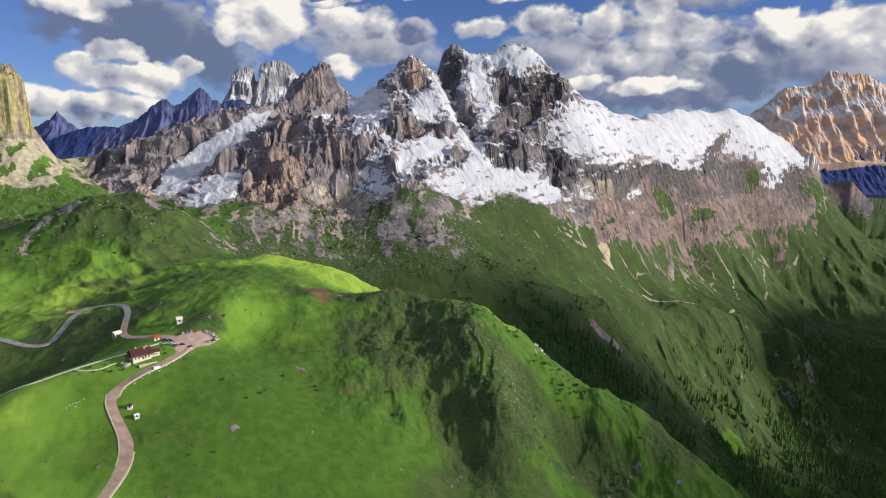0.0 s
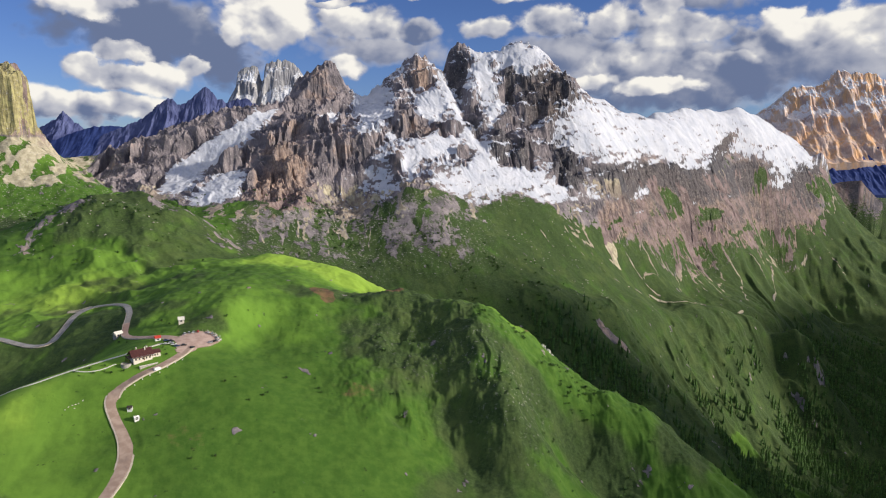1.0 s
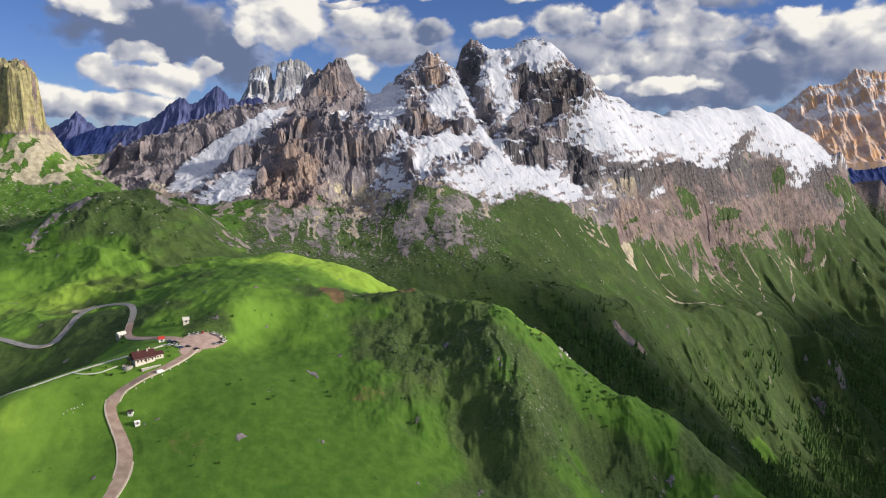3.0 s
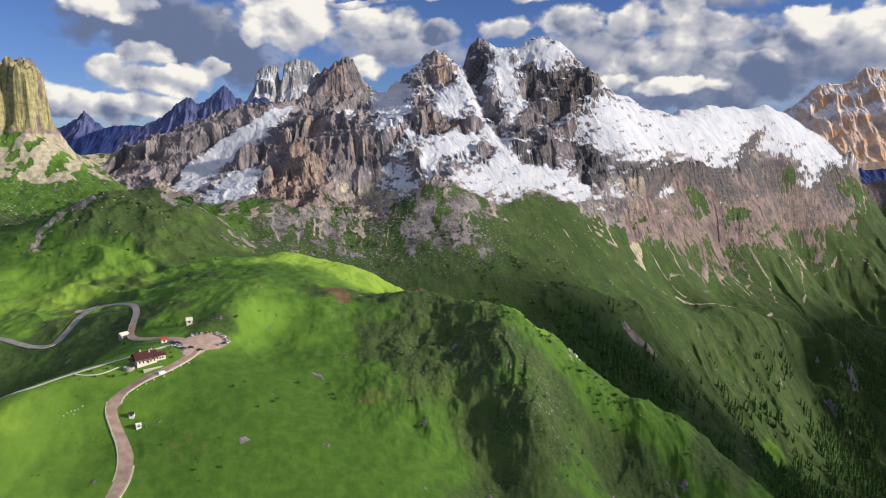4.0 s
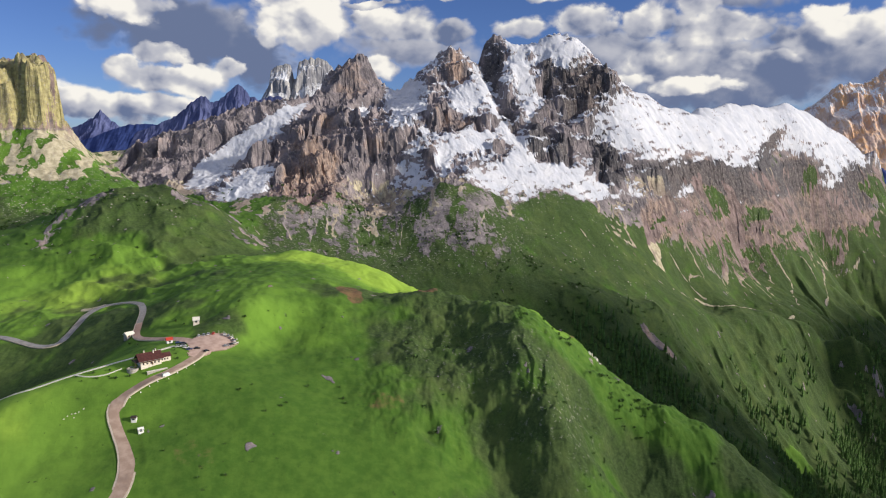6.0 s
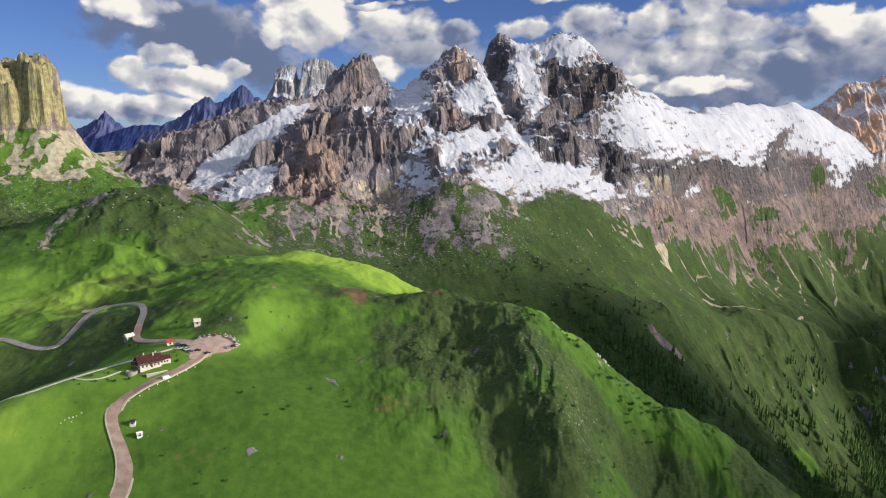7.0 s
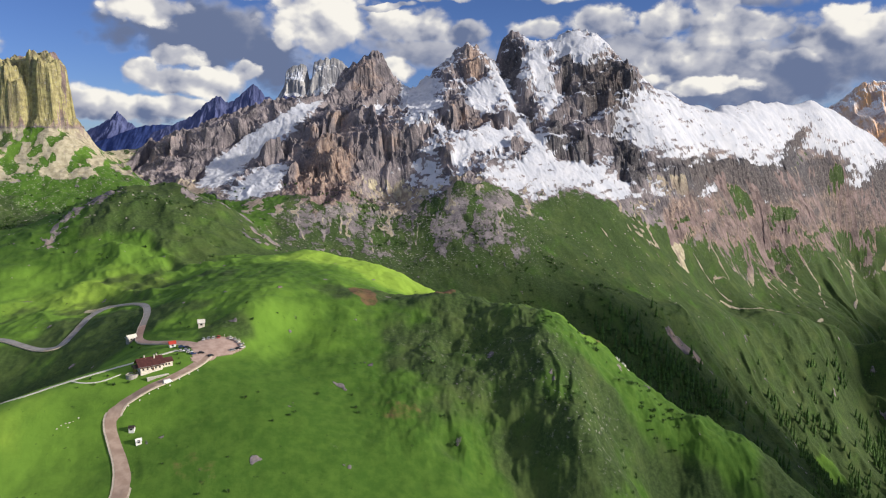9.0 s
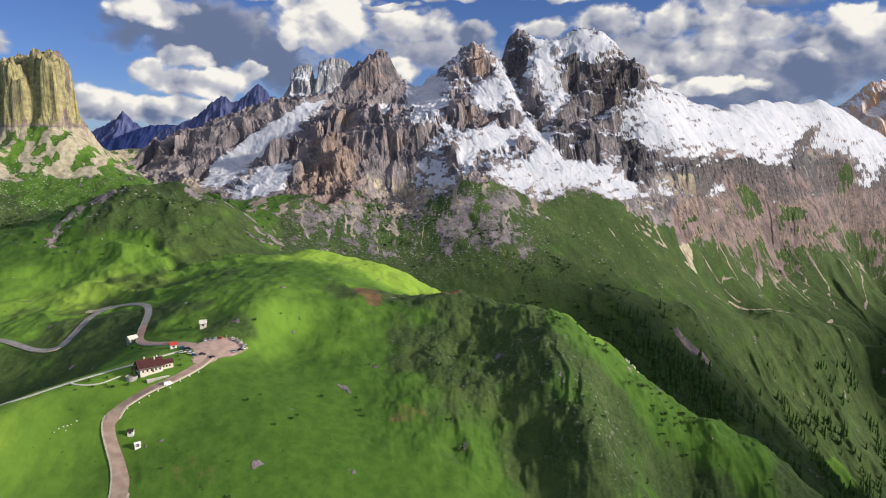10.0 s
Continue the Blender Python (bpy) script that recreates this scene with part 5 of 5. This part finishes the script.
# ---- roadside posts, bushes and boulders ----
def marker_posts():
    p = flowing(ROAD_UP, 1.0)
    d = np.gradient(p, axis=0)
    side = np.stack([d[:, 1], -d[:, 0]], 1) / np.hypot(*d.T)[:, None]
    first = None
    for k in list(range(88, len(p) - 14, 5)):
        x, y = p[k] + side[k] * (4.9 + 0.5 * math.sin(k * 1.7))
        m = pose(x, y, height(x, y) + 0.05, 0, 0, math.degrees(math.atan2(d[k, 1], d[k, 0])))
        if first is None:
            first = base_of("marker_stone", m, "short whitewashed kerb stone beside the pass road", "kerb stone", "roadside stones")
            part("stone_block", block(-0.3, -0.2, -0.5, 0.3, 0.2, 0.5, 0.05, 0.25), "white_paint", first)
            part("footing", block(-0.36, -0.26, -0.6, 0.36, 0.26, 0.06), "stone", first)
        else:
            copy_thing(first, m)
    # railing posts on the rim of the car park
    first = None
    rim = flowing(CAR_PARK[1:6], 2.6)
    for x, y in rim:
        m = pose(x + 0.2, y + 0.8, height(x + 0.2, y + 0.8), 0, 0, 0)
        if first is None:
            first = base_of("boundary_post", m, "short pale wooden boundary post round the car park", "post", "boundary posts")
            part("shaft", rod(0, 0, -0.3, 1.15, 0.16, 0.13), "render_white", first)
            part("cap", rod(0, 0, 1.15, 1.3, 0.18, 0.06), "white_paint", first)
        else:
            copy_thing(first, m)


marker_posts()


# ---- woods ----
def conifer_mesh(seed, tall=1.0, tiers=6, sides=7):
    """Crown of a spruce one unit high: drooping, ragged tiers that thin out to the tip."""
    rng = random.Random(seed)
    verts, faces = [], []
    for t in range(tiers):
        z0, z1 = 0.08 + 0.84 * t / tiers, 0.08 + 0.84 * (t + 1.75) / tiers
        r = 0.18 * (1 - t / tiers) ** 0.8 + 0.015
        k = len(verts)
        verts.append((rng.uniform(-0.01, 0.01), rng.uniform(-0.01, 0.01), min(z1, 1.0)))
        for n in range(sides * 2):
            a = math.pi * (n + 0.7 * t) / sides + rng.uniform(-0.12, 0.12)
            q = r * (rng.uniform(0.9, 1.15) if n % 2 == 0 else rng.uniform(0.72, 0.88))
            verts.append((q * math.cos(a), q * math.sin(a), z0 + (rng.uniform(-0.03, 0.0) if n % 2 == 0 else 0.035)))
        for n in range(sides * 2):
            faces.append((k, k + 1 + n, k + 1 + (n + 1) % (sides * 2)))
    return verts, faces


def wooded(x, y, z):
    """Where spruces stand on the flank above the valley, thick in the hollows and thin on the open slopes."""
    clump = fbm(x / 70, y / 70, 3, 501) + 0.5 * fbm(x / 22, y / 22, 2, 511)
    dens = step(x + 0.25 * (1000 - y), 240, 400) * step(-z - 0.12 * np.clip(x - 400, 0, 900), 180, 300) * step(1750 - y, 0, 500)
    dens = dens * step(clump, -0.15, 0.4)
    dens = np.maximum(dens, 1.6 * blot(x, y, 240, 880, 75, 30, 10))
    dens = np.maximum(dens, 0.8 * step(-z, 290, 380) * step(clump, -0.6, 0.1) * step(1700 - y, 0, 300))
    return dens * (1 - 0.96 * np.clip(1.6 * blot(x, y, 505, 1010, 84, 32, 38), 0, 1)) * step(y - 0.2 * x, 560, 640)


def woods():
    rng = np.random.RandomState(11)
    n = 80000
    x, y = rng.uniform(150, 1150, n), rng.uniform(600, 1750, n)
    pick, size = rng.rand(n), rng.rand(n)
    ok = x < 0.76 * y + 40
    x, y, pick, size = x[ok], y[ok], pick[ok], size[ok]
    z = terrain(x, y)
    ok = pick < wooded(x, y, z) * (0.42 + 0.3 * step(-z, 220, 320))
    x, y, z, size = x[ok], y[ok], z[ok], 7 + 11 * size[ok] ** 1.3
    order = np.argsort(np.hypot(x, y - 90))
    x, y, z, size = x[order], y[order], z[order], size[order]
    crowns, trunk = [], None
    for k in range(5):
        v, f = conifer_mesh(k)
        me = bpy.data.meshes.new("crown")
        me.from_pydata(v, [], f)
        me.materials.append(MAT["needles"])
        crowns.append(me)
    bm = rod(0, 0, -0.12, 0.7, 0.022, 0.006, 6)
    trunk = bpy.data.meshes.new("trunk")
    bm.to_mesh(trunk)
    bm.free()
    trunk.materials.append(MAT["bark"])
    for k in range(min(280, len(x))):
        t = base_of("spruce", Matrix.Translation((x[k], y[k], z[k])) @ Matrix.Rotation(k * 2.4, 4, "Z") @ Matrix.Scale(size[k], 4),
                    "tall dark green spruce on the steep slope" if size[k] > 15 else "young green spruce on the steep slope", "tree", "spruces above the valley")
        for name, me in (("trunk", trunk), ("crown", crowns[k % 5])):
            ob = new(name, me)
            ob.parent = t
    # the rest of the wood
    V, Fc, base = [], [], 0
    shapes = [(np.array(v), np.array(f)) for v, f in (conifer_mesh(20 + k, 1.0, 5, 5) for k in range(6))]
    for k in range(280, len(x)):
        v, f = shapes[k % 6]
        c, s = math.cos(k * 2.4), math.sin(k * 2.4)
        w = v * size[k]
        V.append(np.stack([w[:, 0] * c - w[:, 1] * s + x[k], w[:, 0] * s + w[:, 1] * c + y[k], w[:, 2] + z[k]], 1))
        Fc.append(f + base)
        base += len(v)
    me = bpy.data.meshes.new("spruce_forest")
    me.from_pydata(np.vstack(V).tolist(), [], np.vstack(Fc).tolist())
    me.materials.append(MAT["needles"])
    tagged(new("spruce_forest", me), "dense dark spruce wood covering the valley flank", "forest", kind="stuff")
    return len(x)


woods()


# ---- dwarf pine, bushes and boulders ----
def clump_mesh(seed, leaves=26):
    """A low bush of many small ragged leaf sprays round a few stems, one unit wide."""
    rng = random.Random(seed)
    verts, faces = [], []
    for n in range(leaves):
        a, h = rng.uniform(0, 2 * math.pi), rng.random() ** 0.7
        r = 0.5 * math.sqrt(rng.random()) * (1.05 - 0.6 * h)
        c = Vector((r * math.cos(a), r * math.sin(a), 0.08 + 0.5 * h))
        out = Vector((math.cos(a), math.sin(a), rng.uniform(0.2, 1.0))).normalized() * rng.uniform(0.14, 0.24)
        wide = Vector((-math.sin(a), math.cos(a), rng.uniform(-0.4, 0.4))) * rng.uniform(0.10, 0.18)
        k = len(verts)
        verts += [tuple(c - out * 0.6), tuple(c + wide), tuple(c + out), tuple(c - wide)]
        faces += [(k, k + 1, k + 2), (k, k + 2, k + 3)]
    return np.array(verts), np.array(faces)


def boulder_mesh(seed):
    bm = bmesh.new()
    bmesh.ops.create_icosphere(bm, subdivisions=1, radius=0.5)
    for v in bm.verts:
        v.co *= 0.75 + 0.55 * abs(noise.noise(v.co * 2.3 + Vector((seed * 3.1, 0, 0))))
        v.co.z *= 0.7
    verts = np.array([tuple(v.co) for v in bm.verts])
    faces = np.array([[v.index for v in f.verts] for f in bm.faces])
    bm.free()
    return verts, faces


def scatter(name, shapes, x, y, size, mat, label, category, sink=0.1):
    z = terrain(x, y)
    V, Fc, base = [], [], 0
    for k in range(len(x)):
        v, f = shapes[k % len(shapes)]
        c, s = math.cos(k * 2.4), math.sin(k * 2.4)
        w = v * size[k]
        V.append(np.stack([w[:, 0] * c - w[:, 1] * s + x[k], w[:, 0] * s + w[:, 1] * c + y[k], w[:, 2] + z[k] - sink * size[k]], 1))
        Fc.append(f + base)
        base += len(v)
    me = bpy.data.meshes.new(name)
    me.from_pydata(np.vstack(V).tolist(), [], np.vstack(Fc).tolist())
    me.materials.append(MAT[mat])
    return tagged(new(name, me), label, category, kind="stuff")


def undergrowth():
    rng = np.random.RandomState(23)
    n = 60000
    x, y = rng.uniform(-620, 420, n), rng.uniform(400, 1120, n)
    clump = fbm(x / 40, y / 40, 3, 601)
    want = 0.5 * blot(x, y, 95, 485, 75, 60) + 0.35 * blot(x, y, 130, 930, 170, 70) + 0.25 * blot(x, y, -330, 790, 110, 70) + 0.5 * blot(x, y, -540, 880, 90, 60) + 0.35 * blot(x, y, -80, 990, 200, 50)
    ok = (rng.rand(n) < want * step(clump, -0.1, 0.5)) & (graded(x, y) < 0.02) & (x < 0.75 * y)
    x, y = x[ok][:5200], y[ok][:5200]
    shapes = [clump_mesh(k) for k in range(5)]
    scatter("dwarf_pine_scrub", shapes, x, y, rng.uniform(1.2, 4.2, len(x)) * (0.7 + 0.0006 * y), "needles", "low dark dwarf pine scrub scattered over the slopes", "scrub")
    n = 60000
    x, y = rng.uniform(-760, 420, n), rng.uniform(600, 1160, n)
    want = 0.5 * blot(x, y, -580, 960, 110, 80) + 0.16 * blot(x, y, -340, 790, 110, 60) + 0.35 * blot(x, y, -60, 1010, 220, 60) + 0.12 * blot(x, y, 200, 1090, 120, 60)
    ok = (rng.rand(n) < want * step(fbm(x / 35, y / 35, 3, 611), -0.2, 0.4)) & (x < 0.75 * y)
    x, y = x[ok][:4200], y[ok][:4200]
    scatter("boulder_field", [boulder_mesh(k) for k in range(6)], x, y, 0.8 + 3.4 * rng.rand(len(x)) ** 2.5, "stone", "pale grey limestone boulders strewn below the walls", "boulders", 0.15)
    # single bushes on the meadow round the hotel
    meshes = []
    for k in range(4):
        v, f = clump_mesh(40 + k, 44)
        me = bpy.data.meshes.new("foliage")
        me.from_pydata(v.tolist(), [], f.tolist())
        me.materials.append(MAT["needles"])
        meshes.append(me)
    stem = bpy.data.meshes.new("stem")
    bm = rod(0, 0, -0.15, 0.35, 0.05, 0.03, 6)
    bm.to_mesh(stem)
    bm.free()
    stem.materials.append(MAT["bark"])
    spots = [(-206, 414), (-199, 417), (-203, 421), (-193, 419), (-195, 424), (-189, 418), (-211, 418), (-182, 420), (-186, 444), (-181, 452), (-163, 440), (-166, 446), (-169, 451), (-122, 424), (-117, 431), (-104, 410), (-88, 445), (-70, 452),
             (-64, 436), (-66, 440), (-95, 421), (-97, 417), (-118, 384), (-124, 362), (-112, 366), (-146, 376), (-226, 455), (-236, 470), (-205, 480), (-214, 488), (-140, 498), (-128, 512), (-148, 512), (-158, 502), (-182, 500), (-190, 506)]
    for k, (bx, by) in enumerate(spots):
        size = 1.3 + 1.3 * ((k * 37) % 11) / 10
        b = base_of("bush", Matrix.Translation((bx, by, height(bx, by))) @ Matrix.Rotation(k * 1.9, 4, "Z") @ Matrix.Scale(size, 4), "small dark green bush in the pasture", "bush", "bushes in the pasture")
        for part_name, me in (("foliage", meshes[k % 4]), ("stem", stem)):
            ob = new(part_name, me)
            ob.parent = b
    # pale stones lying in the meadow
    for k, (bx, by) in enumerate(((-203, 393), (-201.5, 394.5), (-200, 395.2), (-198.6, 396), (-204, 391), (-197, 398), (-199.5, 392.8))):
        v, f = boulder_mesh(20 + k)
        me = bpy.data.meshes.new("boulder")
        me.from_pydata((v * (0.9 + 0.15 * (k % 3))).tolist(), [], f.tolist())
        me.materials.append(MAT["gravel"])
        ob = new("boulder", me)
        ob.location = (bx, by, height(bx, by) + 0.15)
        tagged(ob, "pale limestone boulder lying in the meadow", "boulder", "boulders in the meadow")


undergrowth()


def crag(x, y, size):
    """A pale crag that breaks out of the ridge crest."""
    c = base_of("rock_crag", pose(x, y, height(x, y) - 1.5, 0, 22, -48) @ Matrix.Scale(size, 4), "pale broken limestone crag on the grassy ridge crest", "crag", "crags on the crest")
    for k, (px, py, w, h) in enumerate(((0, 0, 5.0, 9.0), (5.0, 0.6, 4.0, 6.5), (-4.6, -0.5, 4.2, 7.0), (9.0, 0.2, 3.2, 4.6), (2.4, -2.4, 3.0, 4.5), (-8.4, 0.8, 3.0, 5.0))):
        bm = bmesh.new()
        bmesh.ops.create_icosphere(bm, subdivisions=3, radius=1.0)
        for v in bm.verts:
            n = noise.noise(v.co * 1.7 + Vector((k * 5.3, 0, 0))) + 0.5 * noise.noise(v.co * 4.1 + Vector((k, 2, 0)))
            v.co *= 0.9 + 0.5 * n + 0.3 * abs(noise.noise(v.co * 7.3 + Vector((0, k, 1))))
            v.co = Vector((v.co.x * w * 0.6 + px, v.co.y * w * 0.5 + py, v.co.z * h * 0.5 + h * 0.08))
        part("rock", bm, "gravel", c)


crag(106, 579, 1.3)
crag(121, 560, 0.55)
